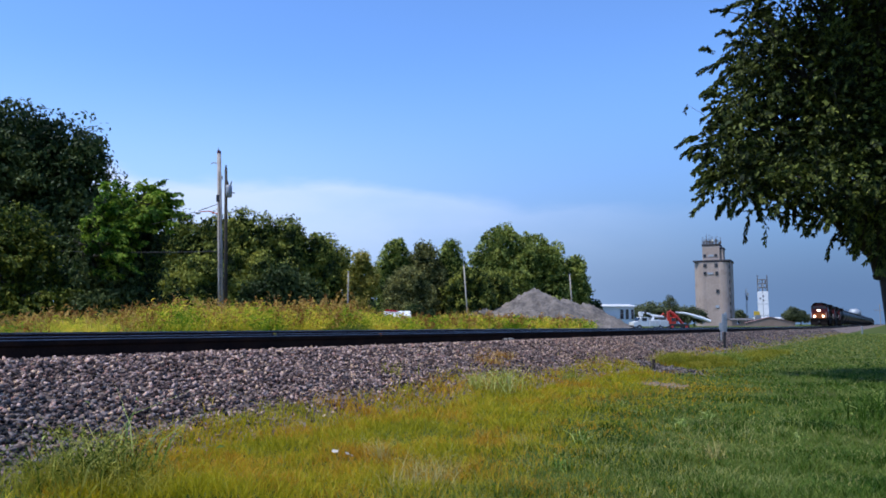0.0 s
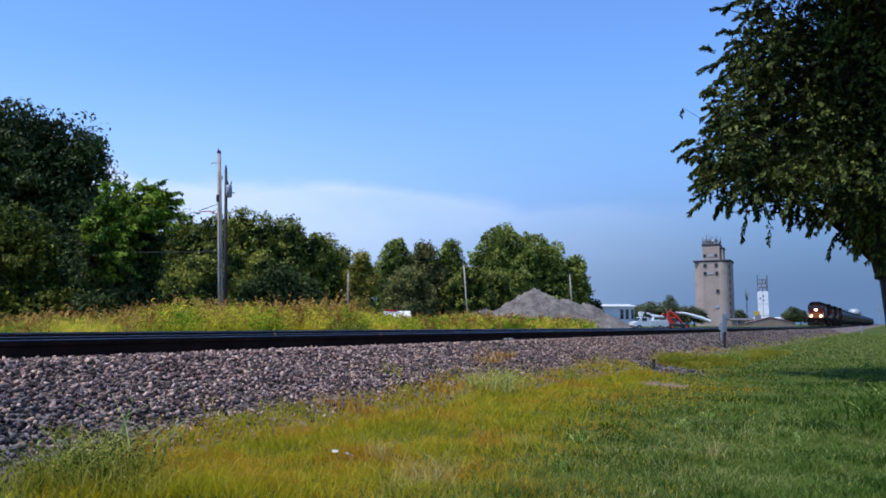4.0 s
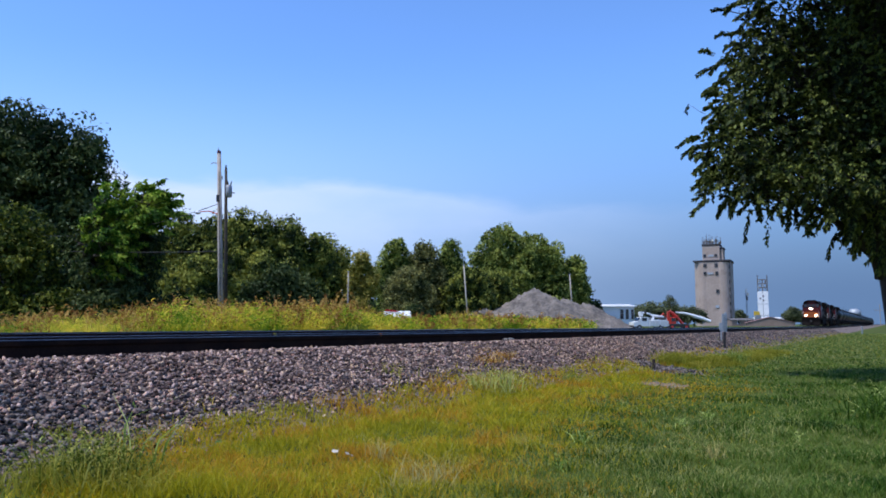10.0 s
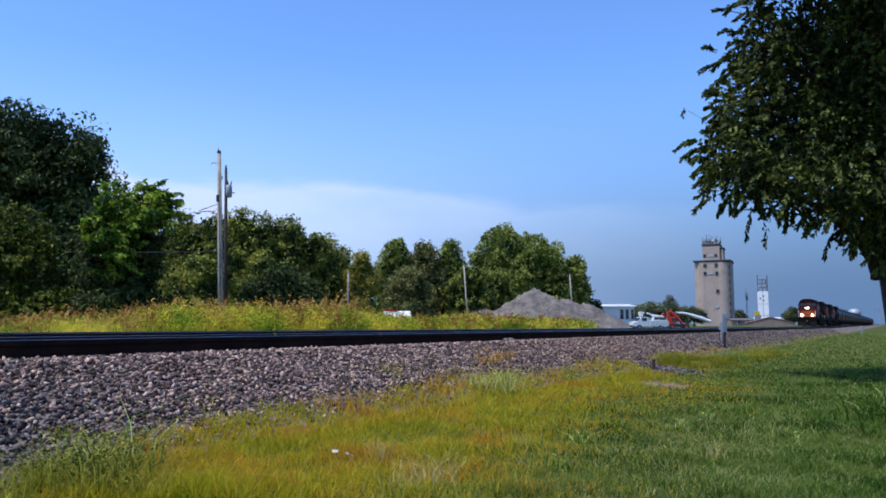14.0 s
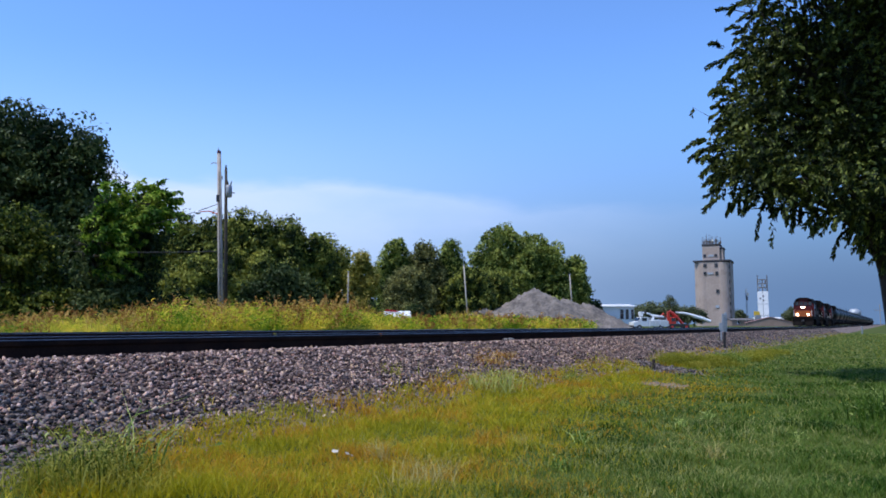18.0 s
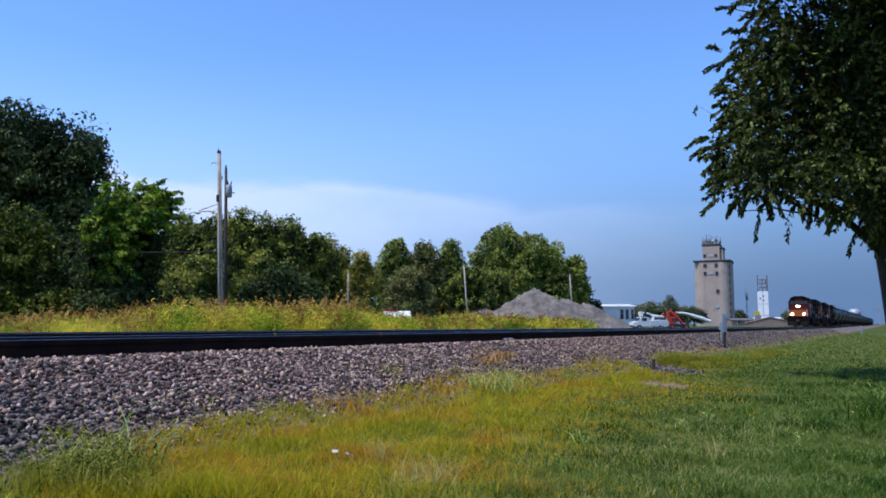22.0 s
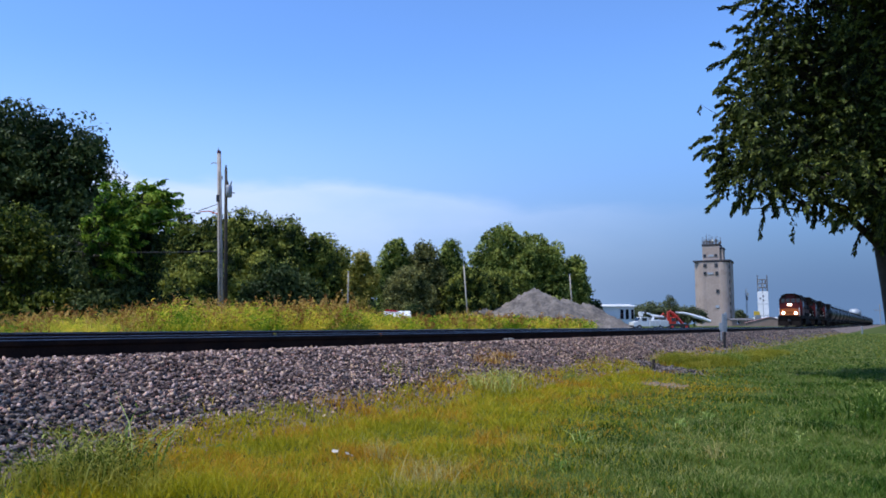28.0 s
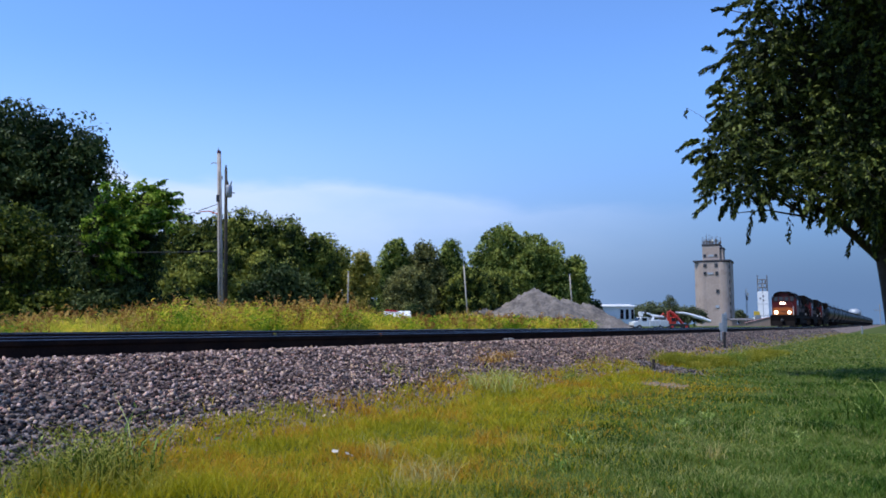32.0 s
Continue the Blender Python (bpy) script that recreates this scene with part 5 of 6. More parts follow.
def build_lawn():
    rng = np.random.default_rng(7)
    x, y = scatter(rng, 420000, -0.66, 0.72, 3.9, 90.0)
    # the lawn goes on round and behind the standpoint
    r, a = 14.0 * rng.uniform(0, 1, 105000) ** 0.6, rng.uniform(0, 2 * np.pi, 105000)
    xb, yb = r * np.cos(a), r * np.sin(a)
    behind = ~((yb > 3.9 + 0.3 * rng.normal(size=len(yb))) & (xb / np.maximum(yb, 0.1) > -0.66) & (xb / np.maximum(yb, 0.1) < 0.72)) & (r > 0.5)
    x, y = np.concatenate([x, xb[behind]]), np.concatenate([y, yb[behind]])
    d = across(x, y)
    edge = 4.16 + np.clip((y - 5.2) * 0.2, 0, 0.68) + 0.3 * (rng.uniform(0, 1, len(x)) < 0.05) + 0.18 * np.sin(x * 1.3 + y * 0.7) + 0.14 * np.sin(x * 3.1 - y * 1.9) + 0.1 * rng.normal(size=len(x)) - np.clip(5.2 - y, 0, 2.5) * 0.22
    keep = (d < edge) & (d > -70)
    # a spill of gravel and a patch of bare soil
    spill = ((x - 4.45) / 0.5) ** 2 + ((y - 15.6) / 1.7) ** 2 + 0.5 * np.sin(x * 9) * np.sin(y * 4) < 0.9
    bare = ((x - 3.36) / 0.36) ** 2 + ((y - 11.75) / 0.8) ** 2 + 0.5 * np.sin(x * 8) * np.sin(y * 5) < 0.8
    keep &= ~spill & ~(bare & (rng.uniform(0, 1, len(x)) < 0.75))
    x, y, d, edge = x[keep], y[keep], d[keep], edge[keep]
    # the strip beside the ballast is dry and yellow, the lawn away from it green
    dry = np.clip((d - 0.85 - np.clip(0.105 * (y - 4), 0, 2.6) + 0.22 * np.sin(x * 0.9 + 1) * np.sin(y * 0.5) + 0.25 * np.sin(x * 2.9 + y) * np.sin(y * 2.2)) / 2.0, 0, 1)
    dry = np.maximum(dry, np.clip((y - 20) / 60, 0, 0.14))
    yellow = rng.uniform(0, 1, len(x)) < 0.006 + 0.96 * dry ** 1.2
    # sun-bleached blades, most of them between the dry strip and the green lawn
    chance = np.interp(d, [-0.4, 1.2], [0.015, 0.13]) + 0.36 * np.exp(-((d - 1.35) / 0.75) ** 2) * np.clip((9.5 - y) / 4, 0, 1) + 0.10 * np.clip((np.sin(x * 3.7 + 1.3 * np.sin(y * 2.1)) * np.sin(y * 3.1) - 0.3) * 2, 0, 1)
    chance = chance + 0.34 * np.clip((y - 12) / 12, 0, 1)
    pale = rng.uniform(0, 1, len(x)) < chance
    yellow &= ~(pale & (rng.uniform(0, 1, len(x)) < 0.6))
    pale &= ~yellow
    z = np.maximum(ground_at(x, y), np.where(d > 3.9, bed_height(d) - drop(x * U.x + y * U.y), -1))
    tufts = 1 + 0.30 * np.sin(x * 6.1 + 2 * np.sin(y * 1.9)) * np.sin(y * 5.3 + 2 * np.sin(x * 2.3)) + 0.25 * np.sin(x * 13 + y * 4) * np.sin(y * 11 - x * 3)
    far = np.maximum(np.sqrt(x * x + y * y), np.where(y < 3.9, 10.0, 0.0))
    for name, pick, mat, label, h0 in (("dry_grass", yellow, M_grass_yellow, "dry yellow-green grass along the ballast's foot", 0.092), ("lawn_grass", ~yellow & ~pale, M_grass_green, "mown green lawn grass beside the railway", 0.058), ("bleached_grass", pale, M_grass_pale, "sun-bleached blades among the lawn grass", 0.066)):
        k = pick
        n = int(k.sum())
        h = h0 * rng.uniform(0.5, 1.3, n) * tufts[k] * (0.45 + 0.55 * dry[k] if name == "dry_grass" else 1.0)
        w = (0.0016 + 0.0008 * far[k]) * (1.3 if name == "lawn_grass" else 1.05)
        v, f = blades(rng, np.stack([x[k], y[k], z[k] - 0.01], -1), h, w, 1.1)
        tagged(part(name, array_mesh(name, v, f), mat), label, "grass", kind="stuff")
    # small orange flowers in patches
    spots = ((-1.75, 5.35, 0.35, 0.35, 220), (-1.2, 5.9, 0.4, 0.4, 120), (3.25, 10.5, 0.9, 0.45, 420), (2.2, 10.0, 0.7, 0.5, 220), (1.2, 8.2, 0.7, 0.4, 90), (2.4, 8.4, 0.5, 0.3, 90), (0.2, 6.6, 0.5, 0.4, 60), (4.6, 13.0, 0.6, 0.4, 50), (0.74, 11.9, 0.25, 0.3, 110), (1.5, 11.6, 0.5, 0.4, 110), (0.35, 4.75, 0.35, 0.2, 110), (-0.1, 5.6, 0.5, 0.25, 70), (1.35, 6.2, 0.5, 0.5, 90), (3.9, 11.6, 0.5, 0.3, 70), (3.55, 10.1, 0.5, 0.25, 260), (2.5, 8.6, 0.35, 0.25, 150))
    x = np.concatenate([a + b * rng.normal(size=k + k // 4) * 0.6 for a, _, b, _, k in spots])
    y = np.concatenate([a + b * rng.normal(size=k + k // 4) * 0.6 for _, a, _, b, k in spots])
    keep = across(x, y) < 5.7
    x, y = x[keep], y[keep]
    d = across(x, y)
    at = np.stack([x, y, np.maximum(ground_at(x, y), np.where(d > 3.9, bed_height(d) - drop(x * U.x + y * U.y), -1)) + rng.uniform(0.06, 0.14, len(x))], -1)
    v, f = leaves(rng, at, 0.006 + 0.0008 * y, 0.0, 0.9)
    tagged(part("wild_flowers", array_mesh("wild_flowers", v, f), M_flower), "scattered small orange wild flowers in the dry grass", "flowers", kind="stuff")


build_lawn()


def build_bare_soil():
    """A low crust of bare soil where the grass has worn away."""
    n, m = 28, 10
    a, r = np.meshgrid(np.linspace(0, 2 * np.pi, n, endpoint=False), np.linspace(0, 1, m), indexing="ij")
    k = 1 + 0.16 * np.sin(3 * a + 1) + 0.1 * np.sin(5 * a)
    x, y = 3.36 + 0.36 * r * k * np.cos(a), 11.75 + 0.75 * r * k * np.sin(a)
    z = ground_at(x.ravel(), y.ravel()).reshape(x.shape) + 0.03 * (1 - r ** 2) - 0.012 + 0.014 * np.sin(x * 23 + y * 5) * np.sin(y * 17)
    i, j = np.meshgrid(np.arange(n), np.arange(m - 1), indexing="ij")
    i, j = i.ravel(), j.ravel()
    q = (i + 1) % n
    f = np.stack([i * m + j, i * m + j + 1, q * m + j + 1, q * m + j], -1)
    ob = part("bare_soil", array_mesh("bare_soil", np.stack([x, y, z], -1).reshape(-1, 3), f, True), M_bare)
    tagged(ob, "worn patch of bare tan soil in the grass", "soil", kind="structure")


build_bare_soil()


def build_meadow():
    rng = np.random.default_rng(8)
    x, y = scatter(rng, 125000, -0.75, 0.2, 14.0, 75.0)
    d = across(x, y)
    keep = (d > 17.6) & (d < 52) & (x / y < 0.15 + 0.03 * rng.normal(size=len(x)))
    x, y = x[keep], y[keep]
    z = ground_height(across(x, y))
    n = len(x)
    h = rng.uniform(0.7, 1.28, n) * (1 + 0.12 * np.sin(x * 0.5 + 0.7) * np.sin(y * 0.31) + 0.10 * np.sin(x * 1.7 + y * 0.9) + 0.14 * np.sin(x * 5.1 + y) * np.sin(y * 3.7)) * np.interp(x / y, [-0.6, -0.45, -0.38, -0.3, -0.12, -0.085, -0.05, 0.0, 0.1], [0.85, 0.9, 1.15, 1.36, 1.32, 1.10, 0.98, 1.08, 1.05])
    v, f = blades(rng, np.stack([x, y, z], -1), h, 0.008 + 0.0007 * y, 0.95, 1.0)
    # bent leaf blades catch the light over the stalks; few at left, imitating tree shade
    light = np.interp(x / y, [-0.6, -0.42, -0.28, -0.12, -0.02, 0.1], [0.03, 0.08, 0.55, 0.75, 1.3, 1.4])
    pick = rng.choice(n, 130000, p=light / light.sum())
    at = np.stack([x[pick] + rng.normal(size=130000) * 0.12, y[pick] + rng.normal(size=130000) * 0.12, z[pick] + h[pick] * rng.uniform(0.25, 0.92, 130000)], -1)
    v2, f2 = leaves(rng, at, 0.10 + 0.0045 * y[pick], 0.3, 0.22, 1.2)
    v, f = np.concatenate([v, v2]), np.concatenate([f, f2 + len(v)])
    tagged(part("meadow_grass", array_mesh("meadow_grass", v, f), M_grass_tall), "tall uncut yellow-green grass beyond the railway", "grass", kind="stuff")
    # loose panicles of seed, in drifts
    drift = np.clip(0.55 + 0.7 * np.sin(x * 0.9 + 1.5 * np.sin(y * 0.4)) + 0.45 * np.sin(x * 2.3 + y), 0.12, 1.5)
    k = rng.uniform(0, 1, n) < 0.20 * np.interp(x / y, [-0.45, -0.30, -0.05, 0.1], [0.8, 1.2, 1.0, 1.0]) * drift
    m = int(k.sum())
    lean = rng.normal(size=(m, 2)) * 0.10 + np.array([0.10, 0.0])
    each = 9
    up = rng.uniform(0, 1, (m, each))
    at = np.stack([x[k][:, None] + lean[:, :1] * (1 + up), y[k][:, None] + lean[:, 1:] * (1 + up), (z[k] + h[k] * 0.74)[:, None] + 0.34 * up * h[k][:, None]], -1) + rng.normal(size=(m, each, 3)) * 0.035
    v, f = leaves(rng, at.reshape(-1, 3), np.repeat(0.08 + 0.0030 * y[k], each), -0.7, 0.24, 0.25)
    tagged(part("seed_heads", array_mesh("seed_heads", v, f), M_seed), "rusty brown seed heads above the tall grass", "grass", kind="stuff")


build_meadow()

SWAYING = []


def weed(name, x, y, size, n, label, seed, mat=None, wide=0.012, spread=0.16):
    rng = np.random.default_rng(seed)
    w = thing(name, pose(x, y, max(float(ground_at(np.array([x]), np.array([y]))[0]), float(bed_height(across(x, y)) - drop(x * U.x + y * U.y)) if across(x, y) > 3.9 else -1) - 0.01), label, "weed", "weed clumps")
    base = np.stack([rng.normal(size=n) * size * spread, rng.normal(size=n) * size * spread, np.zeros(n)], -1)
    v, f = blades(rng, base, size * rng.uniform(0.45, 1.1, n), np.full(n, wide), 1.0, 1.0)
    tagged(part("blade_tuft", array_mesh("blade_tuft", v, f), mat or M_weed, w), kind="stuff")
    k = n * 4 if mat == M_weed_foot else n
    at = np.stack([rng.normal(size=k) * size * (spread + 0.14), rng.normal(size=k) * size * (spread + 0.14), rng.uniform(0.08, 0.75, k) * size], -1)
    v, f = leaves(rng, at, wide * 3.4, 0.0, 0.42 if mat == M_weed_foot else 0.3)
    tagged(part("foliage", array_mesh("foliage", v, f), mat or M_weed, w), kind="stuff")
    SWAYING.append((w, seed))
    return w


weed("weed_clump", -2.0, 4.5, 0.36, 130, "leafy green weed clump at the ballast's foot", 101, M_weed_foot, 0.009, 0.30)
weed("weed_clump", -1.82, 4.25, 0.32, 110, "leafy green weed clump at the ballast's foot", 102, M_weed_foot, 0.008, 0.34)
weed("weed_clump", -2.28, 4.38, 0.24, 50, "low leafy weed clump at the ballast's foot", 103, M_weed_foot, 0.008, 0.40)
for i, (x, y, h) in enumerate(((-1.95, 4.12, 0.24), (-2.15, 4.2, 0.20), (-1.68, 4.3, 0.22), (-2.0, 4.4, 0.26), (-1.55, 4.1, 0.18))):
    weed("weed_clump", x, y, h, 170, "yellow-green grassy weed clump at the ballast's foot", 210 + i, M_weed_yellow if i != 3 else M_grass_green, 0.007, 0.5)
weed("weed_clump", -1.93, 4.5, 0.56, 8, "single tall green weed stalks at the ballast's foot", 108, M_tuft, 0.018)
weed("weed_clump", -1.72, 4.6, 0.40, 7, "single tall green weed stalks at the ballast's foot", 110, M_tuft, 0.018)
weed("grass_tuft", 4.32, 7.7, 0.30, 16, "low arching pale green grass tuft on the lawn", 104, M_tuft, 0.015, 0.34)
weed("grass_tuft", 4.58, 8.0, 0.40, 18, "arching pale green grass tuft on the lawn", 105, M_tuft, 0.017, 0.28)
weed("grass_tuft", 4.2, 7.5, 0.30, 100, "low broad-leaved tuft on the lawn", 111, M_grass_green, 0.016, 0.5)
weed("grass_tuft", 4.62, 8.1, 0.42, 120, "dark green broad-leaved tuft on the lawn", 112, M_grass_green, 0.016, 0.4)
for i, (x, y, h) in enumerate(((1.75, 8.3, 0.2), (2.0, 8.7, 0.18), (2.6, 7.7, 0.14), (1.1, 6.2, 0.15), (2.9, 6.4, 0.12), (0.75, 5.0, 0.16), (2.1, 6.9, 0.13))):
    weed("grass_tuft", x, y, h, 26, "small pale green tuft in the lawn", 170 + i, M_tuft, 0.011)
weed("grass_tuft", 0.76, 9.9, 0.38, 90, "pale yellow grass tuft at the ballast's foot", 106, M_tuft_yellow, 0.014, 0.26)
weed("grass_tuft", 0.43, 9.80, 0.26, 70, "pale grass tuft at the ballast's foot", 107, M_tuft_yellow, 0.012, 0.24)
for i, (x, y, h, w) in enumerate(((4.95, 17.0, 0.36, 0.5), (5.3, 17.6, 0.44, 0.5), (5.6, 17.2, 0.36, 0.55), (5.95, 17.6, 0.30, 0.6), (6.4, 17.9, 0.36, 0.55), (6.75, 18.2, 0.44, 0.45), (7.1, 18.9, 0.34, 0.6), (7.7, 19.6, 0.36, 0.6), (8.5, 20.9, 0.32, 0.7), (9.4, 22.6, 0.32, 0.7), (10.6, 24.6, 0.30, 0.8), (5.4, 16.5, 0.22, 0.7), (6.2, 16.9, 0.22, 0.8))):
    weed("weed_clump", x, y, h * 0.8, 420, "yellow-green weed clump along the ballast's foot", 140 + i, M_weed_yellow if i != 5 else M_tuft, 0.006 + 0.0005 * y, w)
# olive clumps from the fifth on darken the left meadow like tree shade
for i, (x, y, h) in enumerate(((-9.3, 26.0, 1.35), (-9.9, 26.5, 1.2), (-8.6, 25.6, 1.15), (-3.6, 29.0, 1.2), (-13.5, 25.0, 1.2), (-16.5, 27.5, 1.3), (-14.6, 26.2, 1.2), (-12.4, 24.5, 1.1), (-15.6, 25.6, 1.25), (-11.2, 21.0, 0.9), (-12.6, 22.6, 1.0), (-10.3, 21.6, 0.9), (-14.2, 24.0, 1.1), (-9.6, 22.4, 0.9), (-11.8, 24.2, 1.1), (-16.0, 29.5, 1.4), (-13.0, 27.5, 1.4))):
    weed("meadow_weed", x, y, h, 260, "tall green weed clump in the meadow", 160 + i, M_weed if i < 4 else M_green_olive, 0.04)
M_straw = leafy("dry_straw", [(0.42, 0.34, 0.11), (0.58, 0.48, 0.17)], 2.0, 0.5)
weed("straw_tuft", -0.42, 5.2, 0.22, 45, "dry pale straw tuft in the grass", 131, M_straw, 0.005)
for i, (x, y, h) in enumerate(((-0.06, 4.75, 0.22), (-0.16, 4.5, 0.25), (-0.02, 4.4, 0.23), (-0.24, 4.3, 0.21))):
    weed("straw_tuft", x, y, h, 34, "dry pale straw tuft in the grass", 190 + i, M_straw, 0.005, 0.3)
weed("straw_tuft", 0.6, 5.9, 0.16, 40, "dry pale straw tuft in the grass", 132, M_straw, 0.005)
weed("straw_tuft", 1.9, 5.5, 0.18, 40, "dry pale straw tuft in the grass", 133, M_straw, 0.005)


def build_litter():
    for i, (x, y, s) in enumerate(((-0.70, 5.08, 0.020), (-0.615, 5.04, 0.013), (-0.58, 5.0, 0.010))):
        g = Geo()
        n = 5
        pts = [((a / n - 0.5) * 2 * s, (b / n - 0.5) * 1.4 * s, 0.3 * s * math.sin(a * 1.9 + b * 2.3 + i)) for a in range(n + 1) for b in range(n + 1)]
        g.add(pts, [(a * (n + 1) + b, (a + 1) * (n + 1) + b, (a + 1) * (n + 1) + b + 1, a * (n + 1) + b + 1) for a in range(n) for b in range(n)])
        ob = part("paper_scrap", g, M_litter, m=pose(x, y, float(ground_at(np.array([x]), np.array([y]))[0]) + 0.085, 35, 10, 40 * i))
        tagged(ob, "crumpled white paper scrap in the grass", "litter", "paper scraps")


build_litter()
weed("weed_clump", 0.62, 11.5, 0.16, 70, "low rusty orange weed growing in the ballast", 190, M_seed, 0.016, 0.9)
weed("weed_clump", 0.95, 12.3, 0.14, 60, "low rusty orange weed growing in the ballast", 191, M_seed, 0.016, 0.9)
weed("weed_clump", 1.95, 11.9, 0.16, 60, "low green weed at the ballast's edge", 192, M_weed, 0.016, 0.6)
weed("weed_clump", -2.5, 5.15, 0.14, 34, "sparse yellow-green sprout in the ballast", 193, M_weed_yellow, 0.010, 0.5)
weed("weed_clump", -0.62, 9.2, 0.20, 30, "sparse yellow-green sprout in the ballast", 194, M_weed_yellow, 0.010, 0.5)
scrap = on_line(12.75, 5.98, 0.70)
tagged(part("wood_scrap", Geo().box((0, 0, 0.012), (0.36, 0.06, 0.022), 0.006).box((0.09, 0.01, 0.026), (0.10, 0.03, 0.010), 0.003), M_pole, m=pose(scrap.x, scrap.y, scrap.z, 0, 0, 62)), "pale split wood scrap lying on the ballast", "wood scrap")

# ---- shade tree beside the lawn ----
BOUGHS = []


def build_shade_tree():
    rng = np.random.default_rng(21)
    foot = Vector((8.11, 14.09, -0.02))
    t = thing("shade_tree", Matrix.Translation(foot) @ Matrix.Diagonal((1.225, 1.225, 1.225, 1)), "dark leafy shade tree with drooping boughs on the lawn", "tree")
    part("trunk", Geo().tube([(0.3, 0, 0), (0.26, 0, 0.5), (0.16, 0, 1.3), (0.04, 0, 2.3), (-0.05, 0.05, 3.4), (0, 0.1, 5.0)], [0.30, 0.22, 0.19, 0.18, 0.15, 0.08], 14), M_bark, t, smooth=True)
    # centre of each bough's foliage from the foot, and its half sizes
    spots = [(-2.22, -0.3, 2.95, 0.50, 1.1, 0.42), (-2.28, -0.2, 3.45, 0.50, 1.1, 0.46), (-2.0, 0, 4.2, 0.5, 0.8, 0.5), (-1.72, 0.0, 5.0, 0.6, 0.9, 0.55), (-1.36, 0.1, 5.8, 0.7, 1.0, 0.6),
             (-1.70, -0.8, 2.84, 0.6, 1.2, 0.42), (-1.55, 0.3, 3.8, 0.7, 0.9, 0.6), (-1.3, -0.3, 4.7, 0.8, 1.0, 0.8), (-1.06, -0.9, 2.66, 0.6, 1.2, 0.44), (-0.8, -0.6, 3.6, 0.8, 0.8, 0.7),
             (-0.4, -0.5, 4.6, 0.9, 0.9, 0.9), (-0.46, -0.8, 2.48, 0.55, 1.1, 0.44), (-0.1, -0.6, 3.3, 0.7, 0.8, 0.7), (0.05, -0.5, 2.2, 0.45, 0.6, 0.40), (0.5, -0.6, 4.0, 0.9, 0.9, 1.0),
             (0.3, 0.1, 5.8, 1.2, 1.2, 0.9), (1.3, 0.2, 3.2, 1.0, 1.2, 1.0), (1.4, 0.2, 4.8, 1.0, 1.3, 1.0),
             (-0.7, 0.8, 3.7, 0.8, 0.6, 0.7), (-0.6, 0.8, 5.0, 0.9, 0.7, 0.8), (0.2, 0.8, 4.2, 0.9, 0.7, 0.9), (0.8, 0.9, 5.4, 0.9, 0.7, 0.9), (0.7, 0.7, 3.2, 0.8, 0.6, 0.7), (-0.4, -0.9, 5.6, 0.9, 0.6, 0.8),
             # boughs added behind and above to shut out sky and sun
             (0.1, 1.3, 5.2, 1.1, 0.5, 1.0), (1.0, 1.3, 4.3, 1.0, 0.5, 1.0), (0.2, 0.0, 6.9, 1.5, 1.4, 0.7), (1.2, -0.7, 5.4, 0.9, 0.8, 0.9),
             # unseen boughs overhead, added to throw shade on the crown below
             (-0.9, -2.3, 6.4, 0.9, 0.8, 0.5), (0.1, -2.4, 6.4, 1.0, 0.8, 0.5), (1.1, -2.3, 6.5, 1.0, 0.9, 0.6), (-1.5, -1.5, 6.5, 0.7, 0.8, 0.5),
             (-1.5, -0.5, 6.7, 0.8, 0.9, 0.55), (-0.9, -1.3, 6.5, 0.9, 0.8, 0.5), (0.0, -1.5, 6.5, 0.9, 0.8, 0.5), (-0.6, 0.1, 7.4, 1.1, 1.1, 0.6), (0.9, -1.3, 6.7, 1.0, 0.9, 0.6), (0.6, -0.3, 7.9, 1.3, 1.2, 0.7), (1.7, -0.2, 6.9, 1.2, 1.2, 0.8), (1.9, -0.9, 5.8, 0.9, 1.0, 0.8)]
    for i, (x, y, z, rx, ry, rz) in enumerate(spots):
        root = Vector((-0.08, 0.02, min(max(z * 0.6, 1.5), 4.2)))
        tip = Vector((x, y, z)) - root
        g = Geo()
        g.tube([(0, 0, 0), tip * 0.35 + Vector((0, 0, 0.25)), tip * 0.75 + Vector((0, 0, 0.2)), tip], [0.07, 0.05, 0.03, 0.012], 7)
        for k in range(7):
            w = Vector(rng.normal(size=3)) * 0.5
            a = tip * rng.uniform(0.5, 0.95)
            b = tip + Vector((w.x * rx, w.y * ry, w.z * rz))
            g.tube([a, (a + b) / 2 + Vector((0, 0, 0.08)), b], [0.018, 0.012, 0.005], 5)
        upper = z > 6.2
        rx, ry = (rx * 1.3, ry * 1.3) if upper else (rx, ry)
        edge = x < -1.2 or z < 3.1
        n = 70 if upper else 56 if edge else 70
        spread = rng.normal(size=(n, 3))
        spread /= np.linalg.norm(spread, axis=1)[:, None]
        centre = np.array(tip) + spread * rng.uniform(0.15, 0.92, (n, 1)) ** 0.6 * np.array([rx, ry, rz])
        # twigs rise out of the bough, arch over and hang at their ends
        way = spread * 0.8 + rng.normal(size=(n, 3)) * 0.35 + np.array([-0.22 if edge else -0.1, 0, 0.12])
        way /= np.linalg.norm(way, axis=1)[:, None]
        long = rng.uniform(0.18, 0.46, n)
        at, along = fronds(rng, centre, way, long, 0.45, 92)
        pts, ways = [at], [along]
        if i == 5:
            # a long hanging twig
            s = rng.uniform(0, 1, 46)
            pts.append(np.array(Vector((-1.85, -0.4, 2.66)) - root) + np.outer(s, [-0.06, 0, -0.72]) + rng.normal(size=(46, 3)) * np.outer(1.1 - s, [0.05, 0.05, 0.03]))
            ways.append(np.tile([0.0, 0.0, -1.0], (46, 1)))
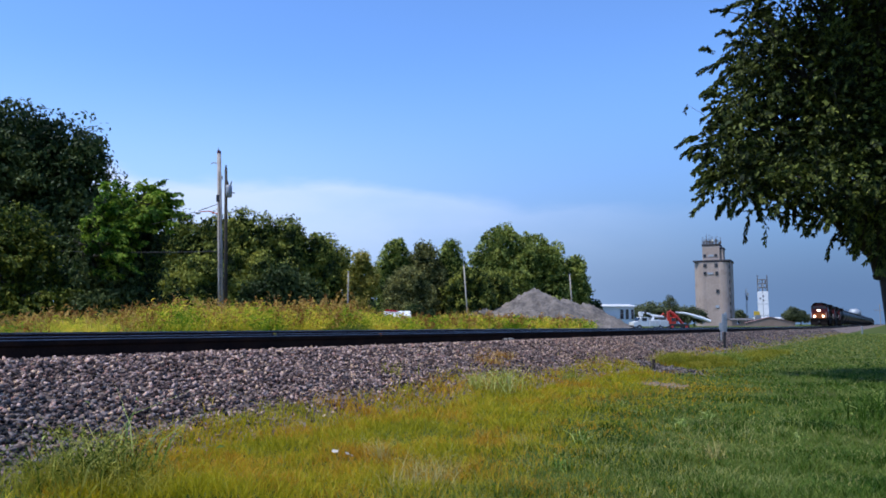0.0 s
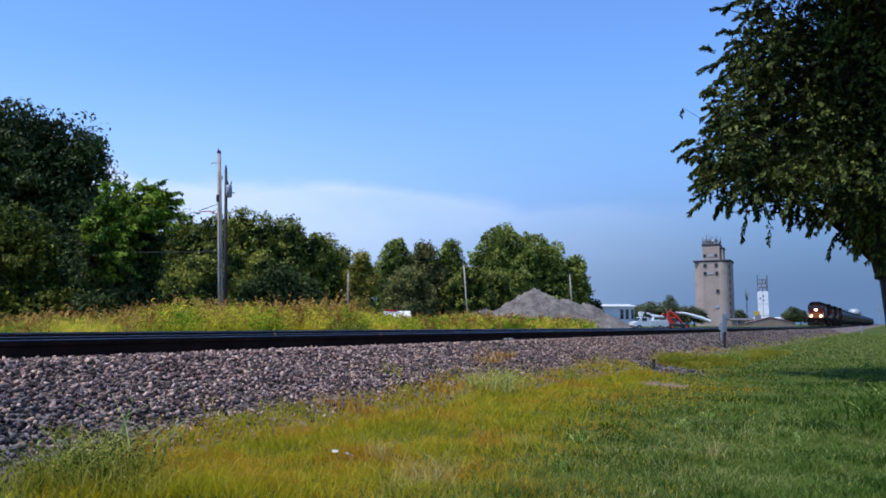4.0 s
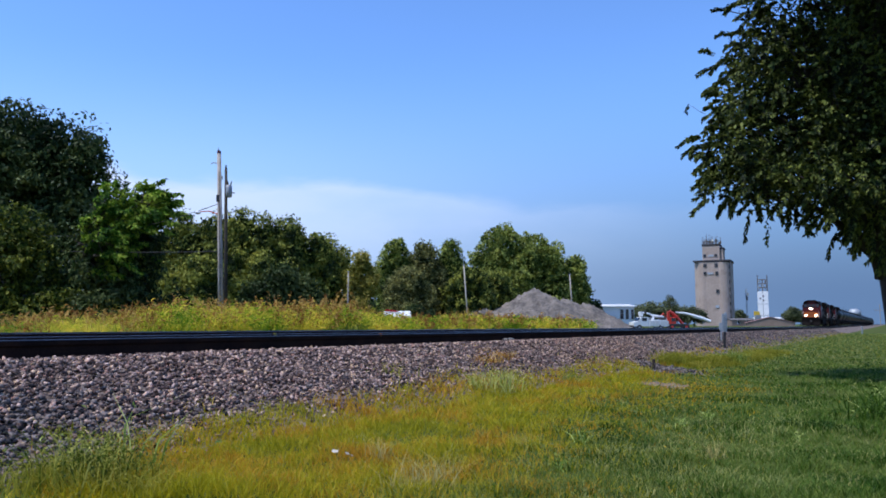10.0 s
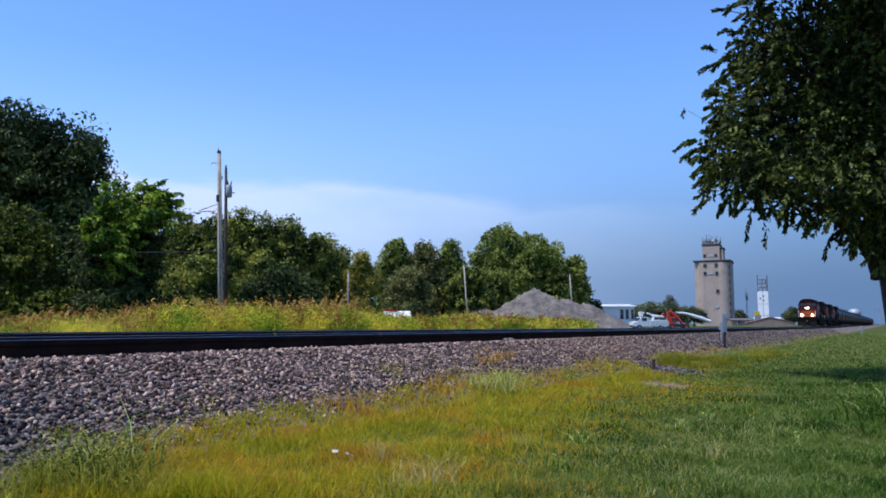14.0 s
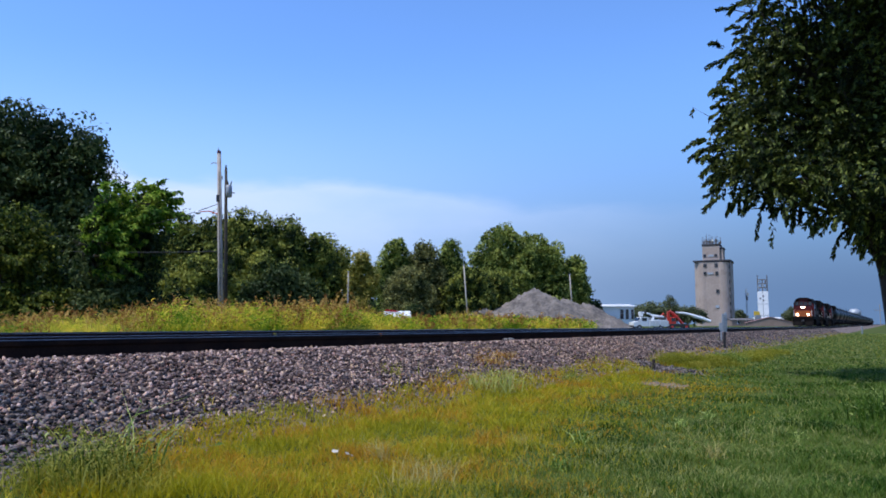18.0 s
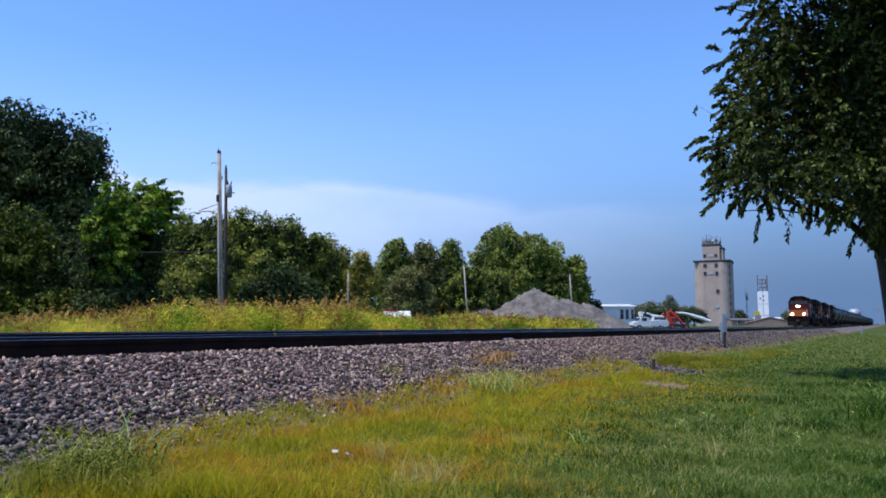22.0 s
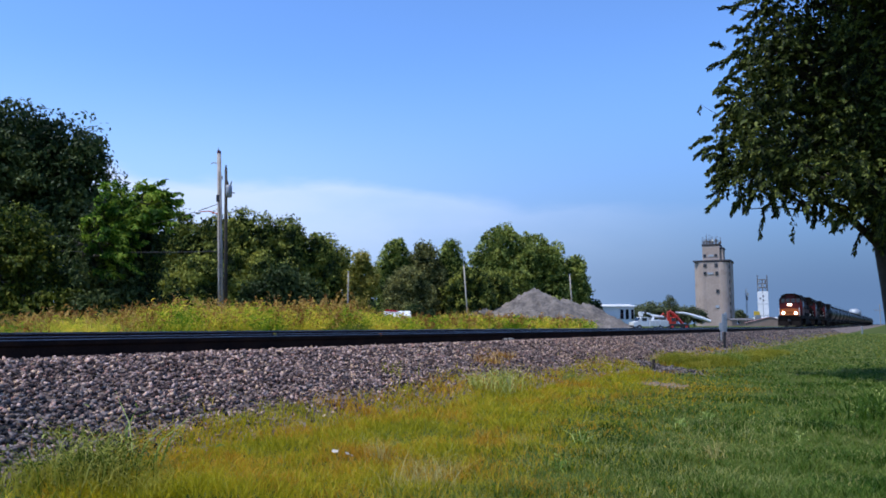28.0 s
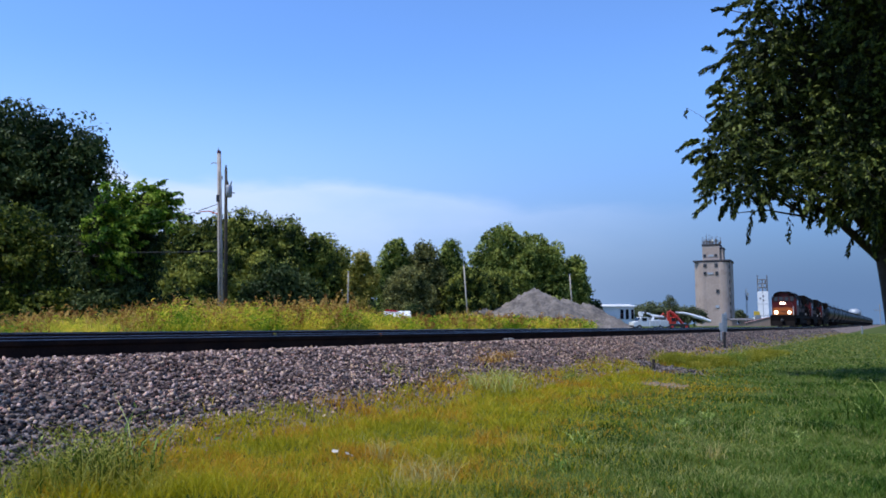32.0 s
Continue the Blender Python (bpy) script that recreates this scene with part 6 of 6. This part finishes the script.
        if i == 1:
            # a lone twig standing out of the crown
            end = Vector((-2.92, 0.0, 4.12)) - root
            g.tube([tip + Vector((-0.2, 0, 0.1)), (tip + end) / 2 + Vector((-0.1, 0, 0.15)), end], [0.006, 0.004, 0.002], 5)
            s = rng.uniform(0, 1, 12)
            pts.append(np.array(end) + np.outer(s, [-0.02, 0, -0.13]) + rng.normal(size=(12, 3)) * 0.012)
            ways.append(np.tile([-0.2, 0.0, -0.95], (12, 1)))
        v, f = leaves_along(rng, np.concatenate(pts), np.concatenate(ways), 0.068, 0.44, 0.45)
        # larger leaves added deep in the bough to block light and darken it
        k = 2600 if upper else 700 if edge else 1800
        q = rng.normal(size=(k, 3))
        q /= np.linalg.norm(q, axis=1)[:, None]
        v2, f2 = leaves(rng, np.array(tip) + q * rng.uniform(0.1, 0.85, (k, 1)) ** 0.5 * np.array([rx, ry, rz]), 0.095, 0.3, 0.55)
        v, f = np.concatenate([v, v2]), np.concatenate([f, f2 + len(v)])
        me = g.mesh("bough", True)
        me.materials.append(M_bark)
        bough = part("bough", me, M_bark, t, m=Matrix.Translation(root))
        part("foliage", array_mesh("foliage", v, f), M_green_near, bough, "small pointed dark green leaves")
        BOUGHS.append((bough, root, i, z))


build_shade_tree()


# ---- ballast stones ----
def stone_shape(seed, n=8):
    rng = np.random.default_rng(seed)
    bm = bmesh.new()
    for _ in range(n + 3):
        p = rng.normal(size=3)
        p /= np.linalg.norm(p)
        bm.verts.new(p * rng.uniform(0.75, 1.1) * np.array([1.0, 0.8, 0.62]))
    bmesh.ops.convex_hull(bm, input=bm.verts)
    loose = [q for q in bm.verts if not q.link_faces]
    bmesh.ops.delete(bm, geom=loose, context="VERTS")
    bmesh.ops.triangulate(bm, faces=bm.faces)
    bm.verts.index_update()
    v = np.array([q.co[:] for q in bm.verts])
    f = np.array([[q.index for q in t.verts] for t in bm.faces])
    bm.free()
    return v, f


def turns(rng, n):
    q = rng.normal(size=(n, 4))
    q /= np.linalg.norm(q, axis=1)[:, None]
    w, x, y, z = q.T
    return np.stack([np.stack([1 - 2 * (y * y + z * z), 2 * (x * y - z * w), 2 * (x * z + y * w)], -1), np.stack([2 * (x * y + z * w), 1 - 2 * (x * x + z * z), 2 * (y * z - x * w)], -1),
                     np.stack([2 * (x * z - y * w), 2 * (y * z + x * w), 1 - 2 * (x * x + y * y)], -1)], 1)


def stone_places(rng, n, s0, s1, d0=3.45, d1=6.25):
    s, d = rng.uniform(s0, s1, n), rng.uniform(d0, d1, n)
    keep = (d > np.where(s < 4.0, 4.6, 4.9)) | (rng.uniform(0, 1, n) < np.where(s < 4.0, (d - 3.7) * 0.7, (d - 4.3) * 1.0))
    s, d = s[keep], d[keep]
    return np.stack([s * U.x + d * N.x, s * U.y + d * N.y, bed_height(d) - drop(s) + rng.uniform(-0.004, 0.016, len(s))], -1)


def build_stones():
    rng = np.random.default_rng(33)
    shapes = [stone_shape(200 + i, 5) for i in range(10)]
    rough = [stone_shape(230 + i, 4) for i in range(8)]
    runs, fines = [], []
    for s0, s1, per, size, kinds in ((0.3, 8.5, 3500, 0.030, shapes), (8.5, 19.0, 1800, 0.032, rough), (19.0, 50.0, 620, 0.036, rough), (50.0, 100.0, 120, 0.06, rough), (-14.0, 0.3, 420, 0.036, rough)):
        at = stone_places(rng, int(per * (s1 - s0)), s0, s1)
        n = len(at)
        kind = rng.integers(0, len(kinds), n)
        # darker, greyer stone: more at the near foot of the bank and far along
        sa, da = at[:, 0] * U.x + at[:, 1] * U.y, at[:, 0] * N.x + at[:, 1] * N.y
        grey = rng.uniform(0, 1, n) < np.maximum(np.clip((5.8 - da) * 1.1, 0.20, 0.9) * np.clip((5.0 - sa) / 2.2, 0.10, 1), np.clip((sa - 16) / 16, 0, 0.8))
        for k, (v, f) in enumerate(kinds):
            for old, store in ((False, runs), (True, fines)):
                p = at[(kind == k) & (grey == old)]
                m = len(p)
                R = turns(rng, m)
                sc = size * rng.uniform(0.55, 1.35, m)
                w = np.einsum("nij,vj->nvi", R, v) * sc[:, None, None] * np.array([1.05, 1.05, 0.85]) + p[:, None, :]
                store.append((w.reshape(-1, 3), f, m, len(v)))
    # a spill of stones in the grass
    at = np.array([4.42, 15.3, 0.0]) + rng.normal(size=(620, 3)) * np.array([0.22, 0.75, 0.0])
    at[:, 2] = np.maximum(ground_at(at[:, 0], at[:, 1]), np.where(across(at[:, 0], at[:, 1]) > 3.9, bed_height(across(at[:, 0], at[:, 1])), -1)) + rng.uniform(0, 0.03, len(at))
    v, f = rough[0]
    w = np.einsum("nij,vj->nvi", turns(rng, len(at)), v) * (0.034 * rng.uniform(0.6, 1.4, len(at)))[:, None, None] + at[:, None, :]
    fines.append((w.reshape(-1, 3), f, len(at), len(v)))
    for name, rows, mat, label in (("ballast_stones", runs, M_stone, "brown, pinkish and grey crushed ballast stones"), ("old_ballast", fines, M_fines, "darker grey stones at the bank's near foot and farther along")):
        faces, k = [], 0
        for w, f, m, nv in rows:
            faces.append((np.arange(m)[:, None, None] * nv + f[None] + k).reshape(-1, 3))
            k += m * nv
        tagged(part(name, array_mesh(name, np.concatenate([r[0] for r in rows]), np.concatenate(faces)), mat), label, "ballast", kind="stuff")
    heap = thing("loose_stones", Matrix(), "loose crushed stones on top of the ballast bank", "ballast", kind="structure")
    single = []
    for v, f in shapes:
        single.append(array_mesh("stone", v, f))
        single[-1].materials.append(M_stone1)
    at = stone_places(rng, 290, 2.0, 8.0, 4.8, 6.1)
    for p in at:
        o = part("stone", single[rng.integers(0, 10)], M_stone1, heap)
        k = 0.030 * rng.uniform(0.8, 1.35)
        o.matrix_basis = Matrix.Translation(Vector(p) + Vector((0, 0, 0.02))) @ Euler(rng.uniform(0, 6.28, 3)).to_matrix().to_4x4() @ Matrix.Diagonal((k, k, k, 1))


build_stones()


# ---- what moves ----
SWAY = [(0, 0), (1, -2), (2, -2), (3, -2), (4.5, -3), (6, -4), (7, -4), (8, 0), (9, 0), (10, 2), (11, 14), (12, 14), (13, -14), (14, 2), (15.5, 12), (17, 20), (18, 18), (19, 14), (20, 5), (21, 0),
        (22, 20), (23, 25), (24, 34), (25, 30), (26.3, 31), (27.5, 30), (28, 27), (29, 14), (30, 20), (31, 14), (32, 7)]


SWAY_LOW = [(0, 0), (3, 3), (6, -1), (9, 0), (10, 2), (11, 9), (12, 8), (13, 16), (14, -5), (15.5, 12), (17, 27), (18, 9), (19, -2), (20, -12), (21, 0), (22, 37), (23, 44), (24, 59), (25, 64), (26.3, 55), (27.5, 49), (28, 46), (29, 42), (30, 54), (31, 49), (32, 35)]


def train_place(t):
    """Metres along the railway of the first locomotive's front at t seconds."""
    return S0 - S1 * t - S2 * t * t


S0, S1, S2 = 170.3, 1.7875, 0.0038


def motions():
    turn = 90 - math.degrees(PHI)
    for car, offset in TRAIN:
        rows = []
        for k in range(9):
            t = 4.0 * k
            p = on_line(train_place(t) + offset, FAR, RAIL_TOP - float(drop(train_place(t) + offset + 9.0)))
            rows.append((t, pose(p.x, p.y, p.z, 0, 0, turn)))
        walk(car, rows)
    for wheel, x, r in TURNING:
        rows = []
        for k in range(81):
            t = 0.4 * k
            rows.append((t, pose(x, 0, r, 0, math.degrees((train_place(t) - S0) / r), 0)))
        walk(wheel, rows)
    for bough, root, i, z in BOUGHS:
        rows = []
        for t, px in SWAY_LOW if z < 2.9 else SWAY:
            a = px / 112.0 * (1.0 if z < 3.7 else 0.8 if z < 4.4 else 0.5)
            b = 0.5 * math.sin(t * 1.9 + i * 1.7)
            rows.append((t, pose(root.x + a, root.y, root.z + 0.15 * a, 0.9 * math.sin(t * 1.3 + i), 1.2 * b + a * 2, 1.3 * math.sin(t * 1.1 + i * 2.3))))
        walk(bough, rows)
    for crown in SWAYING_CROWNS:
        walk(crown, [(0.8 * k, pose(0, 0, 0, 0.25 * math.sin(k * 1.1), 0.5 * math.sin(k * 0.9 + 1), 0)) for k in range(41)])
    for bough, root, seed in WINDBLOWN:
        walk(bough, [(0.64 * k, pose(root.x, root.y, root.z, 1.5 * math.sin(k * 0.9 + seed), 3.0 * math.sin(k * 1.15 + seed * 1.3) + 1.5 * math.sin(k * 0.43), 0)) for k in range(51)])
    for w, seed in SWAYING:
        base = w.matrix_basis.translation.copy()
        rows = []
        for k in range(41):
            t = 0.8 * k
            rows.append((t, pose(base.x, base.y, base.z, 2.5 * math.sin(t * 1.7 + seed), 4.0 * math.sin(t * 1.1 + seed * 0.7), 0)))
        walk(w, rows)


motions()
